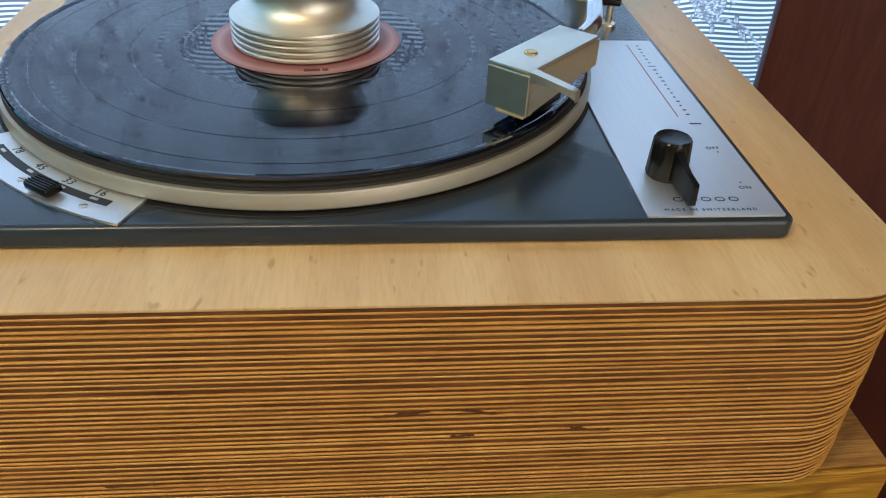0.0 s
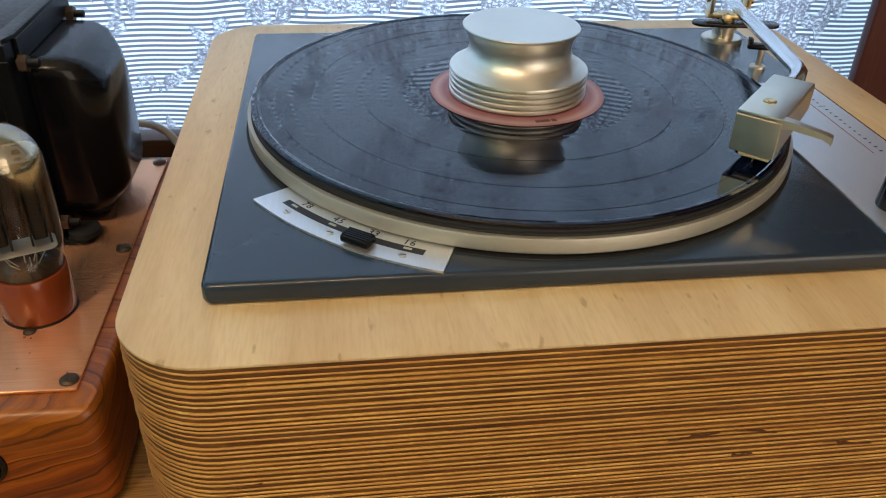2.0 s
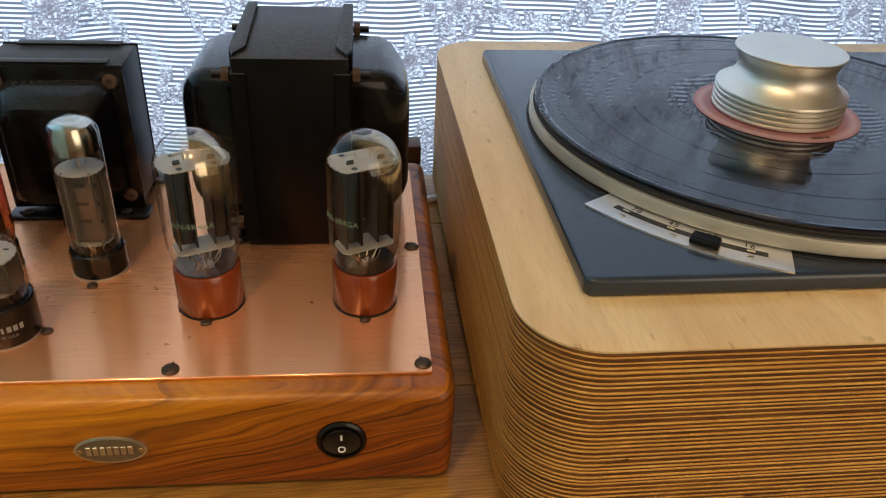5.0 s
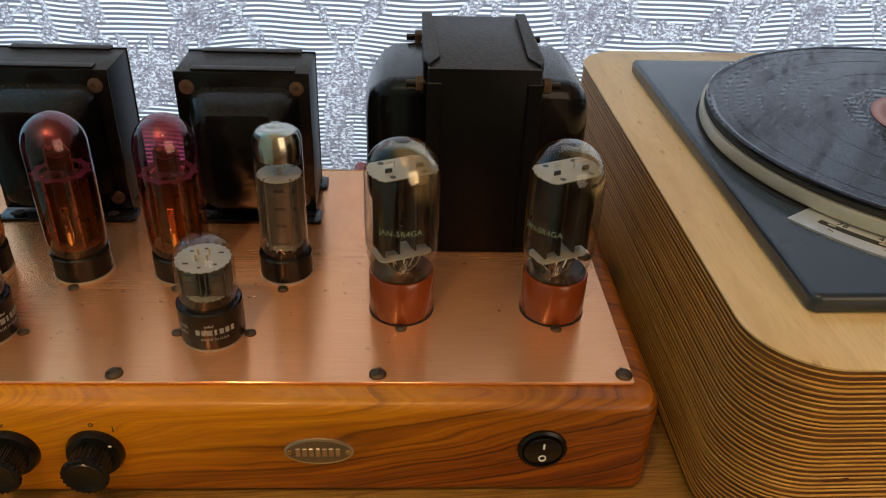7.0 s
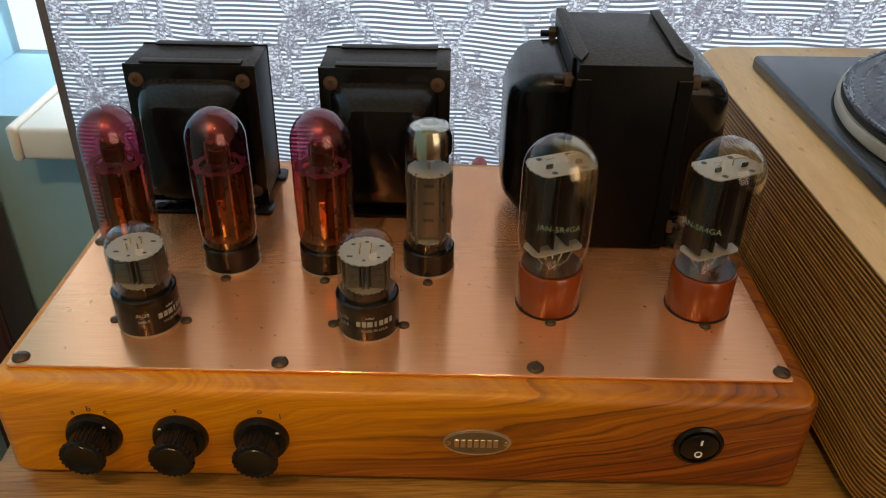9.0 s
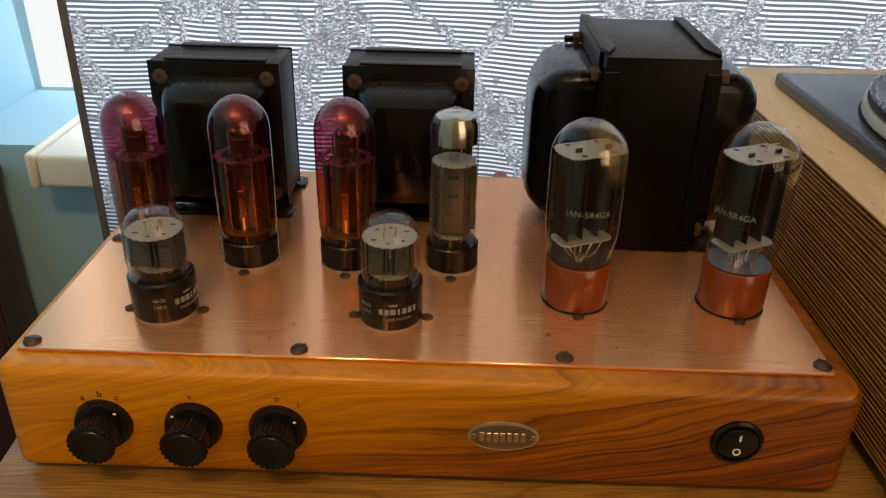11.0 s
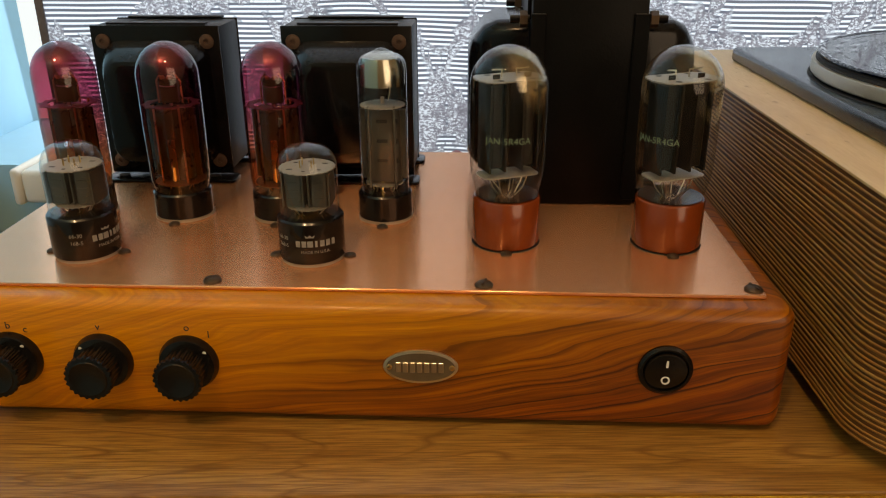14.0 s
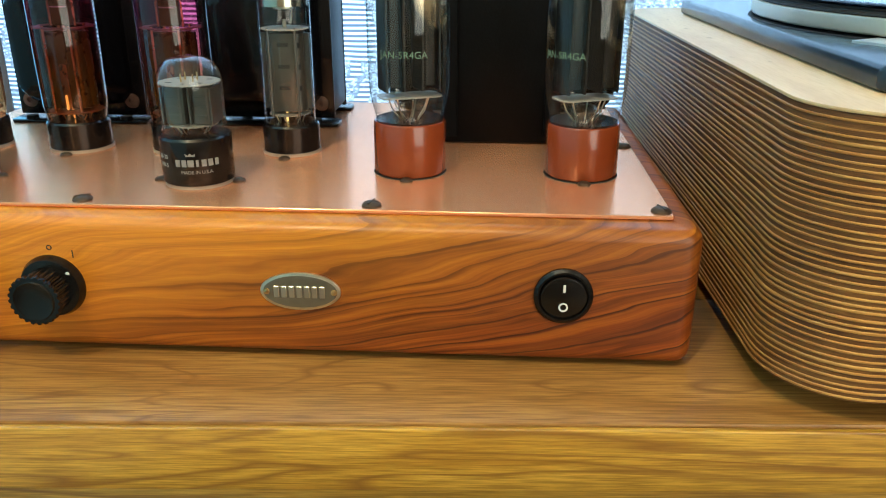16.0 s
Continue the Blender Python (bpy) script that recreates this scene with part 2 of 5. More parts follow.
def make_copper():
    n = Nodes("brushed_copper")
    f = n.noise(n.coords((2.0, 200, 1)), 14, 4, 0.65)
    g = n.noise(n.coords(), 18, 5)
    spots = n.ramp(n.noise(n.coords(), 190, 2), [(0.70, 0.0), (0.76, 0.5)])
    c = n.mix(n.ramp(f, [(0.35, 0.0), (0.65, 1.0)]), (0.84, 0.37, 0.175), (0.98, 0.51, 0.29))
    c = n.mix(n.ramp(g, [(0.45, 0.0), (0.75, 0.4)]), c, (0.88, 0.44, 0.22))
    c = n.mix(spots, c, (0.22, 0.09, 0.05))
    n.bump(f, 0.02, 0.0003)
    across = n.node("ShaderNodeCombineXYZ", X=0.0, Y=1.0, Z=0.0)
    return n.set(Tangent=across, Anisotropic=0.95, Base_Color=c, Metallic=0.72, Roughness=n.math("MULTIPLY_ADD", f, 0.08, 0.21))


def make_vinyl():
    """Grooves as fine rings; smooth gaps between tracks and a mirror-smooth run-out by the label."""
    n = Nodes("black_vinyl")
    tc = n.t.nodes.new("ShaderNodeTexCoord")
    sep = n.t.nodes.new("ShaderNodeSeparateXYZ")
    n.t.links.new(tc.outputs["Object"], sep.inputs[0])
    r = n.math("SQRT", n.math("ADD", n.math("MULTIPLY", sep.outputs[0], sep.outputs[0]), n.math("MULTIPLY", sep.outputs[1], sep.outputs[1])))
    rings = n.node("ShaderNodeTexNoise", props=[("dims", "1D")], W=n.math("MULTIPLY", r, 1100.0), Scale=1.0, Detail=3.0)
    slow = n.node("ShaderNodeTexNoise", props=[("dims", "1D")], W=n.math("MULTIPLY", r, 230.0), Scale=1.0, Detail=3.0)
    dust_sheen = n.noise(n.coords(), 40, 5)
    ang = n.math("ARCTAN2", sep.outputs[1], sep.outputs[0])
    arcs = n.noise(n.node("ShaderNodeCombineXYZ", X=n.math("MULTIPLY", r, 520.0), Y=n.math("MULTIPLY", ang, 1.3)), 1.0, 3.0, 0.6)
    groove = n.ramp(n.math("MULTIPLY", r, 6.0), [(0.395, 0.0), (0.405, 1.0), (0.872, 1.0), (0.88, 0.0)])
    gap = None
    for at in (0.0765, 0.0900, 0.1035, 0.1170, 0.1290, 0.1385):
        g = n.ramp(n.math("ABSOLUTE", n.math("SUBTRACT", r, at)), [(0.0004, 1.0), (0.0008, 0.0)])
        gap = g if gap is None else n.math("MAXIMUM", gap, g)
    groove = n.math("MULTIPLY", groove, n.math("SUBTRACT", 1.0, gap))
    step = n.ramp(slow, [(0.38, 0.0), (0.46, 0.55), (0.54, 0.35), (0.64, 1.0)])
    n.bump(n.math("ADD", rings, n.math("MULTIPLY", arcs, 1.3)), n.math("MULTIPLY_ADD", groove, 0.055, 0.006), 0.0003)
    rough = n.math("MULTIPLY_ADD", groove, n.math("ADD", n.math("MULTIPLY_ADD", step, 0.06, 0.01), n.math("MULTIPLY", arcs, 0.05)), 0.03)
    tan = n.t.nodes.new("ShaderNodeTangent")
    tan.direction_type, tan.axis = "RADIAL", "Z"
    # patchy dusting, with the window's blue reflection put into both colours
    col = n.mix(n.ramp(dust_sheen, [(0.45, 0.0), (0.8, 0.3)]), (0.0016, 0.0036, 0.012), (0.006, 0.014, 0.038))
    return n.set(Base_Color=col, Roughness=rough, Specular_IOR_Level=0.5, Anisotropic=n.math("MULTIPLY", groove, 0.6), Anisotropic_Rotation=0.25, Tangent=tan.outputs[0])


def make_label():
    n = Nodes("pink_record_label")
    tc = n.t.nodes.new("ShaderNodeTexCoord")
    sep = n.t.nodes.new("ShaderNodeSeparateXYZ")
    n.t.links.new(tc.outputs["Object"], sep.inputs[0])
    r = n.math("SQRT", n.math("ADD", n.math("MULTIPLY", sep.outputs[0], sep.outputs[0]), n.math("MULTIPLY", sep.outputs[1], sep.outputs[1])))
    ring = n.ramp(n.math("ABSOLUTE", n.math("SUBTRACT", r, 0.0462)), [(0.0, 0.8), (0.0006, 0.0)])
    f = n.noise(n.coords(), 70, 4)
    return n.set(Base_Color=n.mix(ring, n.mix(f, (0.27, 0.105, 0.115), (0.36, 0.155, 0.16)), (0.50, 0.34, 0.33)), Roughness=0.5)


def make_curtain():
    """Striped cloth with woven flowers and vines; light comes through the pale stripes."""
    n = Nodes("striped_jacquard_curtain")
    tc = n.t.nodes.new("ShaderNodeTexCoord")
    sep = n.t.nodes.new("ShaderNodeSeparateXYZ")
    n.t.links.new(tc.outputs["Object"], sep.inputs[0])
    x, z = sep.outputs[0], sep.outputs[2]
    flat = n.node("ShaderNodeCombineXYZ", X=x, Y=z)
    wob = n.noise(n.node("ShaderNodeVectorMath", props=[("operation", "MULTIPLY")], i0=flat, i1=(5, 9, 1)), 1.0, 2)
    ph = n.math("FRACT", n.math("ADD", n.math("MULTIPLY", z, 216.0), n.math("MULTIPLY", wob, 2.2)))
    stripe = n.ramp(ph, [(0.10, 0.0), (0.24, 1.0), (0.52, 1.0), (0.68, 0.0)])
    # flowers: petals round scattered centres
    vo = n.t.nodes.new("ShaderNodeTexVoronoi")
    vo.voronoi_dimensions = "2D"
    vo.inputs["Scale"].default_value, vo.inputs["Randomness"].default_value = 8.5, 0.9
    n.t.links.new(flat, vo.inputs["Vector"])
    dv = n.node("ShaderNodeVectorMath", props=[("operation", "SUBTRACT")], i0=flat, i1=vo.outputs["Position"])
    ds = n.t.nodes.new("ShaderNodeSeparateXYZ")
    n.t.links.new(dv, ds.inputs[0])
    ang = n.math("ARCTAN2", ds.outputs[1], ds.outputs[0])
    dist = n.math("SQRT", n.math("ADD", n.math("MULTIPLY", ds.outputs[0], ds.outputs[0]), n.math("MULTIPLY", ds.outputs[1], ds.outputs[1])))
    petal = n.math("MULTIPLY_ADD", n.math("COSINE", n.math("MULTIPLY", n.math("ADD", ang, n.math("MULTIPLY", wob, 5.0)), 7.0)), 0.0075, n.math("MULTIPLY_ADD", n.noise(flat, 80.0, 2.0), 0.046, -0.002))
    flower = n.ramp(n.math("SUBTRACT", petal, dist), [(0.0, 0.0), (0.0025, 1.0)])
    heart = n.ramp(dist, [(0.004, 1.0), (0.006, 0.0)])
    # vines and leaves: thin contours of a slow noise, with leaf blots along them
    vn = n.noise(flat, 9.0, 1.0, 0.4)
    vine = n.ramp(n.math("ABSOLUTE", n.math("SUBTRACT", vn, 0.5)), [(0.006, 1.0), (0.014, 0.0)])
    near = n.ramp(n.math("ABSOLUTE", n.math("SUBTRACT", vn, 0.5)), [(0.042, 1.0), (0.058, 0.0)])
    shape = n.noise(n.node("ShaderNodeMapping", Vector=flat, Rotation=(0, 0, 0.7), Scale=(1.0, 0.55, 1)), 58.0, 2.0, 0.5, 0.8)
    leaf = n.math("MULTIPLY", near, n.ramp(shape, [(0.47, 0.0), (0.50, 1.0)]))
    scrawl = n.noise(flat, 105.0, 2.5, 0.55, 1.2)
    ink = n.ramp(n.math("ABSOLUTE", n.math("SUBTRACT", scrawl, 0.5)), [(0.015, 1.0), (0.05, 0.0)])
    motif = n.math("MAXIMUM", n.math("MAXIMUM", flower, vine), leaf)
    weave = n.ramp(n.noise(n.node("ShaderNodeVectorMath", props=[("operation", "MULTIPLY")], i0=flat, i1=(1, 1.7, 1)), 260, 2), [(0.44, 0.0), (0.56, 1.0)])
    inside = n.math("MULTIPLY", n.math("MULTIPLY_ADD", weave, 0.56, 0.12), n.math("SUBTRACT", 1.0, n.math("MULTIPLY", heart, 0.7)))
    edge = n.ramp(n.math("ABSOLUTE", n.math("SUBTRACT", petal, dist)), [(0.0008, 1.0), (0.0022, 0.0)])
    ledge = n.math("MULTIPLY", near, n.ramp(n.math("ABSOLUTE", n.math("SUBTRACT", shape, 0.485)), [(0.008, 1.0), (0.03, 0.0)]))
    dark_line = n.math("MAXIMUM", n.math("MULTIPLY", edge, 0.8), n.math("MAXIMUM", n.math("MULTIPLY", ledge, 0.8), n.math("MULTIPLY", n.math("MULTIPLY", ink, motif), 0.8)))
    open_ = n.math("ADD", n.math("MULTIPLY", stripe, n.math("SUBTRACT", 1.0, motif)), n.math("MULTIPLY", inside, motif))
    open_ = n.math("MULTIPLY", open_, n.math("SUBTRACT", 1.0, dark_line))
    col = n.mix(open_, n.mix(motif, (0.12, 0.125, 0.15), (0.155, 0.135, 0.155)), (0.86, 0.88, 0.92))
    di = n.node("ShaderNodeBsdfDiffuse", Color=n.mix(open_, (0.20, 0.19, 0.22), (0.62, 0.62, 0.64)))
    tl = n.node("ShaderNodeBsdfTranslucent", Color=col)
    mx = n.node("ShaderNodeMixShader", i0=0.80, i1=di, i2=tl)
    n.t.links.new(mx, n.out.inputs["Surface"])
    return n.mat


def make_emit(name, color, strength):
    n = Nodes(name)
    return n.set(Base_Color=(0.02, 0.01, 0.0), Emission_Color=color, Emission_Strength=strength)


def make_case_wood():
    """Orange wood with dark veins that sweep along the boards and rise to one end."""
    n = Nodes("oiled_streaked_wood")
    tc = n.t.nodes.new("ShaderNodeTexCoord")
    sep = n.t.nodes.new("ShaderNodeSeparateXYZ")
    n.t.links.new(tc.outputs["Object"], sep.inputs[0])
    x, y, z = sep.outputs[0], sep.outputs[1], sep.outputs[2]
    bend = n.noise(n.coords((0.40, 1.3, 1.3)), 9.0, 2.0, 0.45)
    wave = n.noise(n.coords((0.8, 3, 3)), 26.0, 2.0, 0.5)
    level = n.math("SUBTRACT", z, n.math("MULTIPLY", y, 0.6))
    # rings: a height across the grain, rising towards the switch and warped by the tree's growth
    f = n.math("ADD", n.math("MULTIPLY", level, 62.0), n.math("MULTIPLY", x, -17.0))
    f = n.math("ADD", f, n.math("ADD", n.math("MULTIPLY", bend, 6.5), n.math("MULTIPLY", wave, 0.40)))
    def along(kf, kx, detail, seed):
        v = n.node("ShaderNodeCombineXYZ", X=n.math("MULTIPLY", f, kf), Y=n.math("MULTIPLY", x, kx), Z=seed)
        return n.noise(v, 1.0, detail, 0.6)
    broad = n.ramp(along(0.85, 7.0, 2.0, 1.7), [(0.42, 0.0), (0.52, 0.40), (0.60, 1.0), (0.63, 0.20), (0.72, 0.0)])
    veins = n.ramp(along(1.9, 6.0, 2.5, 6.1), [(0.48, 0.0), (0.57, 0.55), (0.64, 1.0)])
    lines = n.ramp(n.math("FRACT", n.math("MULTIPLY", f, 1.15)), [(0.0, 0.0), (0.60, 0.03), (0.88, 0.42), (0.945, 1.0), (0.985, 0.95), (1.0, 0.0)])
    keep = n.ramp(along(0.6, 5.0, 1.0, 3.3), [(0.40, 0.0), (0.50, 1.0)])
    thin = n.ramp(n.math("FRACT", n.math("MULTIPLY_ADD", f, 2.1, 0.3)), [(0.0, 0.0), (0.70, 0.05), (0.90, 0.55), (0.97, 1.0), (1.0, 0.0)])
    keep2 = n.ramp(along(0.9, 8.0, 1.0, 12.5), [(0.46, 0.0), (0.56, 0.8)])
    silk = along(7.0, 9.0, 4.0, 9.4)
    fine = n.noise(n.coords((1.2, 40, 40)), 30.0, 4.0, 0.6)
    # heartwood fills the lower half and the end by the switch, with a wavering border; weaker light there is put into
    # its dark red
    heart = n.ramp(n.math("ADD", n.math("MULTIPLY_ADD", x, 2.3, 0.76), n.math("ADD", n.math("MULTIPLY", z, -10.0), n.math("MULTIPLY_ADD", bend, 0.9, -0.45))), [(0.0, 0.0), (0.30, 0.30), (0.52, 0.72), (0.90, 1.0)])
    c = n.ramp(n.math("ADD", n.math("MULTIPLY", bend, 0.5), n.math("MULTIPLY", silk, 0.5)), [(0.36, (0.55, 0.172, 0.005)), (0.50, (0.74, 0.280, 0.008)), (0.64, (0.87, 0.405, 0.015))])
    red = n.ramp(silk, [(0.36, (0.130, 0.016, 0.0012)), (0.50, (0.240, 0.037, 0.0018)), (0.64, (0.36, 0.080, 0.0035))])
    c = n.mix(n.math("MULTIPLY", heart, 0.92), c, red)
    c = n.mix(n.ramp(fine, [(0.44, 0.0), (0.68, 0.16)]), c, (0.18, 0.040, 0.005))
    dark = n.math("MAXIMUM", n.math("MAXIMUM", n.math("MULTIPLY", broad, 0.55), n.math("MULTIPLY", veins, 0.50)), n.math("MAXIMUM", n.math("MULTIPLY", lines, keep), n.math("MULTIPLY", thin, keep2)))
    c = n.mix(n.math("MULTIPLY", dark, n.math("MULTIPLY_ADD", heart, 0.84, 0.08)), c, (0.034, 0.0050, 0.0010))
    n.bump(fine, 0.06, 0.0004)
    return n.set(Base_Color=c, Roughness=n.math("MULTIPLY_ADD", wave, 0.2, 0.33), Coat_Weight=0.10, Coat_Roughness=0.16)


def make_birch():
    """Pale veneer: grain runs front to back, with soft darker growth lines and small flecks."""
    n = Nodes("birch_veneer")
    tc = n.t.nodes.new("ShaderNodeTexCoord")
    sep = n.t.nodes.new("ShaderNodeSeparateXYZ")
    n.t.links.new(tc.outputs["Object"], sep.inputs[0])
    slow = n.noise(n.coords((5, 0.8, 5)), 5.0, 3.0, 0.5)
    bend = n.noise(n.coords((2.0, 0.5, 2.0)), 6.0, 2.0, 0.45)
    fine = n.noise(n.coords((30, 3, 30)), 22.0, 4.0, 0.6)
    c = n.ramp(slow, [(0.30, (0.60, 0.395, 0.185)), (0.52, (0.71, 0.515, 0.265)), (0.72, (0.77, 0.585, 0.325))])
    c = n.mix(n.ramp(fine, [(0.42, 0.0), (0.70, 0.26)]), c, (0.46, 0.27, 0.10))
    ph = n.math("FRACT", n.math("ADD", n.math("MULTIPLY", sep.outputs[0], 30.0), n.math("MULTIPLY", bend, 3.2)))
    line = n.ramp(ph, [(0.0, 0.0), (0.30, 0.02), (0.70, 0.10), (0.88, 0.17), (1.0, 0.0)])
    c = n.mix(line, c, (0.42, 0.225, 0.085))
    fleck = n.ramp(n.noise(n.coords((3, 1, 3)), 75.0, 1.5), [(0.68, 0.0), (0.76, 0.5)])
    c = n.mix(fleck, c, (0.33, 0.17, 0.07))
    n.bump(fine, 0.05, 0.0004)
    return n.set(Base_Color=c, Roughness=n.math("MULTIPLY_ADD", slow, 0.15, 0.34))


def make_getter_film(name, color, through, reach, haze, rough):
    """A thin metal film on the glass: dense round its middle on the +x side and thinning out to clear glass."""
    n = Nodes(name)
    tc = n.t.nodes.new("ShaderNodeTexCoord")
    sep = n.t.nodes.new("ShaderNodeSeparateXYZ")
    n.t.links.new(tc.outputs["Object"], sep.inputs[0])
    mirror = n.node("ShaderNodeBsdfGlossy", Color=(*color, 1), Roughness=rough)
    gl = n.node("ShaderNodeMixShader", i0=haze, i1=mirror, i2=n.node("ShaderNodeBsdfDiffuse", Color=(*color, 1)))
    tr = n.node("ShaderNodeBsdfTransparent", Color=(*through, 1))
    dy = n.math("DIVIDE", sep.outputs[1], reach[0])
    dz = n.math("DIVIDE", n.math("SUBTRACT", sep.outputs[2], reach[1]), reach[2])
    d = n.math("ADD", n.math("MULTIPLY", dy, dy), n.math("MULTIPLY", dz, dz))
    d = n.math("ADD", d, n.math("MULTIPLY_ADD", n.noise(n.coords(), 90, 3), 0.6, -0.3))
    fac = n.ramp(d, [(0.15, 0.62), (0.5, 0.36), (0.92, 0.0)])
    n.t.links.new(n.node("ShaderNodeMixShader", i0=fac, i1=tr, i2=gl), n.out.inputs["Surface"])
    return n.mat


M_GETTER_GOLD = make_getter_film("golden_getter_film", (0.86, 0.72, 0.48), (0.97, 0.96, 0.93), (0.0125, 0.0890, 0.0200), 0.12, 0.16)
M_GETTER_PINK = make_getter_film("pale_getter_film", (0.62, 0.80, 0.55), (0.96, 0.94, 0.92), (0.0150, 0.0970, 0.0170), 0.30, 0.26)
M_BIRCH = make_birch()
M_OLIVE = make_case_wood()
M_RIM = paint("cast_aluminium_rim", (0.46, 0.45, 0.39), 0.45, 0.55, 0.06, 200, 0.03)
M_CRACK = paint("dark_brown_crack", (0.12, 0.045, 0.013), 0.8)
M_ALU, M_PANEL, M_COPPER, M_VINYL, M_LABEL, M_CURTAIN = make_alu(), make_panel(), make_copper(), make_vinyl(), make_label(), make_curtain()
M_SKY = make_emit("overcast_sky", (0.66, 0.86, 1.0), 1.5)
M_HEATER = make_emit("glowing_heater", (1.0, 0.58, 0.16), 1.0)


# ---------------------------------------------------------------- mesh helpers
def part(name, bm, material, parent=None, label="", smooth=True, at=None):
    """Links a bmesh as one mesh object under a thing or a part, in the parent's own axes."""
    bmesh.ops.recalc_face_normals(bm, faces=bm.faces)
    me = bpy.data.meshes.new(name)
    bm.to_mesh(me)
    bm.free()
    return link(name, me, material, parent, label, smooth, at)


def link(name, me, material, parent=None, label="", smooth=True, at=None):
    if material and not me.materials:
        me.materials.append(material)
    if smooth and not me.get("sharp_set"):
        for p in me.polygons:
            p.use_smooth = True
        me.set_sharp_from_angle(angle=radians(32))
        me["sharp_set"] = 1
    ob = new(name, me)
    if parent is not None:
        ob.parent = parent
    if at is not None:
        ob.matrix_basis = at
    if label:
        tagged(ob, label)
    return ob


def thing(name, x, y, z, label, category, group="", kind="", rz=0.0):
    ob = new(name)
    ob.empty_display_size = 0.02
    ob.matrix_basis = pose(x, y, z, 0, 0, rz)
    return tagged(ob, label, category, group, kind)


def box(x0, x1, y0, y1, z0, z1, bev=0.0, seg=2, bm=None):
    bm = bm or bmesh.new()
    vs = bmesh.ops.create_cube(bm, size=1.0)["verts"]
    bmesh.ops.transform(bm, verts=vs, matrix=Matrix.Translation(((x0 + x1) / 2, (y0 + y1) / 2, (z0 + z1) / 2)) @ Matrix.Diagonal((x1 - x0, y1 - y0, z1 - z0, 1)))
    if bev > 0:
        es = list({e for v in vs for e in v.link_edges})
        bmesh.ops.bevel(bm, geom=es, offset=bev, segments=seg, affect="EDGES", profile=0.5)
    return bm


def loop_pts(x0, x1, y0, y1, r, seg=8):
    """A rounded rectangle, counter-clockwise."""
    pts = []
    for cx, cy, a0 in ((x1 - r, y1 - r, 0), (x0 + r, y1 - r, 90), (x0 + r, y0 + r, 180), (x1 - r, y0 + r, 270)):
        for i in range(seg + 1):
            a = radians(a0 + 90 * i / seg)
            pts.append((cx + r * math.cos(a), cy + r * math.sin(a)))
    return pts


def prism(pts, z0, z1, bev=0.0, seg=2, bm=None):
    """Extrudes an outline from z0 to z1, with its rims rounded by bev."""
    bm = bm or bmesh.new()
    rings = []
    levels = [(0.0, z0), (0.0, z1)]
    if bev > 0:
        up = [(bev * (1 - math.cos(radians(90 * i / seg))), z1 - bev * (1 - math.sin(radians(90 * i / seg)))) for i in range(seg + 1)]
        levels = [(d, z0 + z1 - z) for d, z in reversed(up)] + up
    n = len(pts)
    nor = []
    for i in range(n):
        e = Vector(pts[(i + 1) % n]) - Vector(pts[i - 1])
        m = Vector((e.y, -e.x)).normalized() if e.length else Vector((0, 0))
        nor.append(m)
    for d, z in levels:
        rings.append([bm.verts.new((p[0] - m.x * d, p[1] - m.y * d, z)) for p, m in zip(pts, nor)])
    for a, b in zip(rings, rings[1:]):
        for i in range(n):
            bm.faces.new((a[i], a[(i + 1) % n], b[(i + 1) % n], b[i]))
    bm.faces.new(rings[-1])
    bm.faces.new(list(reversed(rings[0])))
    return bm


def lathe(profile, seg=48, bm=None, cap=True):
    """Turns (r, z) pairs round z; r = 0 closes to a point."""
    bm = bm or bmesh.new()
    prev = None
    for r, z in profile:
        if r <= 1e-7:
            cur = [bm.verts.new((0, 0, z))]
        else:
            cur = [bm.verts.new((r * math.cos(2 * math.pi * i / seg), r * math.sin(2 * math.pi * i / seg), z)) for i in range(seg)]
        if prev:
            for i in range(seg):
                a, b = prev[i % len(prev)], prev[(i + 1) % len(prev)]
                c, d = cur[(i + 1) % len(cur)], cur[i % len(cur)]
                vs = []
                for v in (a, b, c, d):
                    if v not in vs:
                        vs.append(v)
                if len(vs) > 2:
                    bm.faces.new(vs)
        elif cap and len(cur) > 1:
            bm.faces.new(list(reversed(cur)))
        prev = cur
    if cap and len(prev) > 1:
        bm.faces.new(prev)
    return bm


def pipe(pts, r, seg=14, bm=None):
    """A round bar along a line of points."""
    bm = bm or bmesh.new()
    pts = [Vector(p) for p in pts]
    rad = r if isinstance(r, (list, tuple)) else [r] * len(pts)
    prev, side = None, None
    for i, p in enumerate(pts):
        d = (pts[min(i + 1, len(pts) - 1)] - pts[max(i - 1, 0)]).normalized()
        side = (d.orthogonal() if side is None else side - d * side.dot(d)).normalized()
        up = d.cross(side)
        cur = [bm.verts.new(p + (side * math.cos(2 * math.pi * k / seg) + up * math.sin(2 * math.pi * k / seg)) * rad[i]) for k in range(seg)]
        if prev:
            for k in range(seg):
                bm.faces.new((prev[k], prev[(k + 1) % seg], cur[(k + 1) % seg], cur[k]))
        else:
            bm.faces.new(list(reversed(cur)))
        prev = cur
    bm.faces.new(prev)
    return bm


def moved(bm, m):
    bmesh.ops.transform(bm, verts=bm.verts, matrix=m)
    return bm


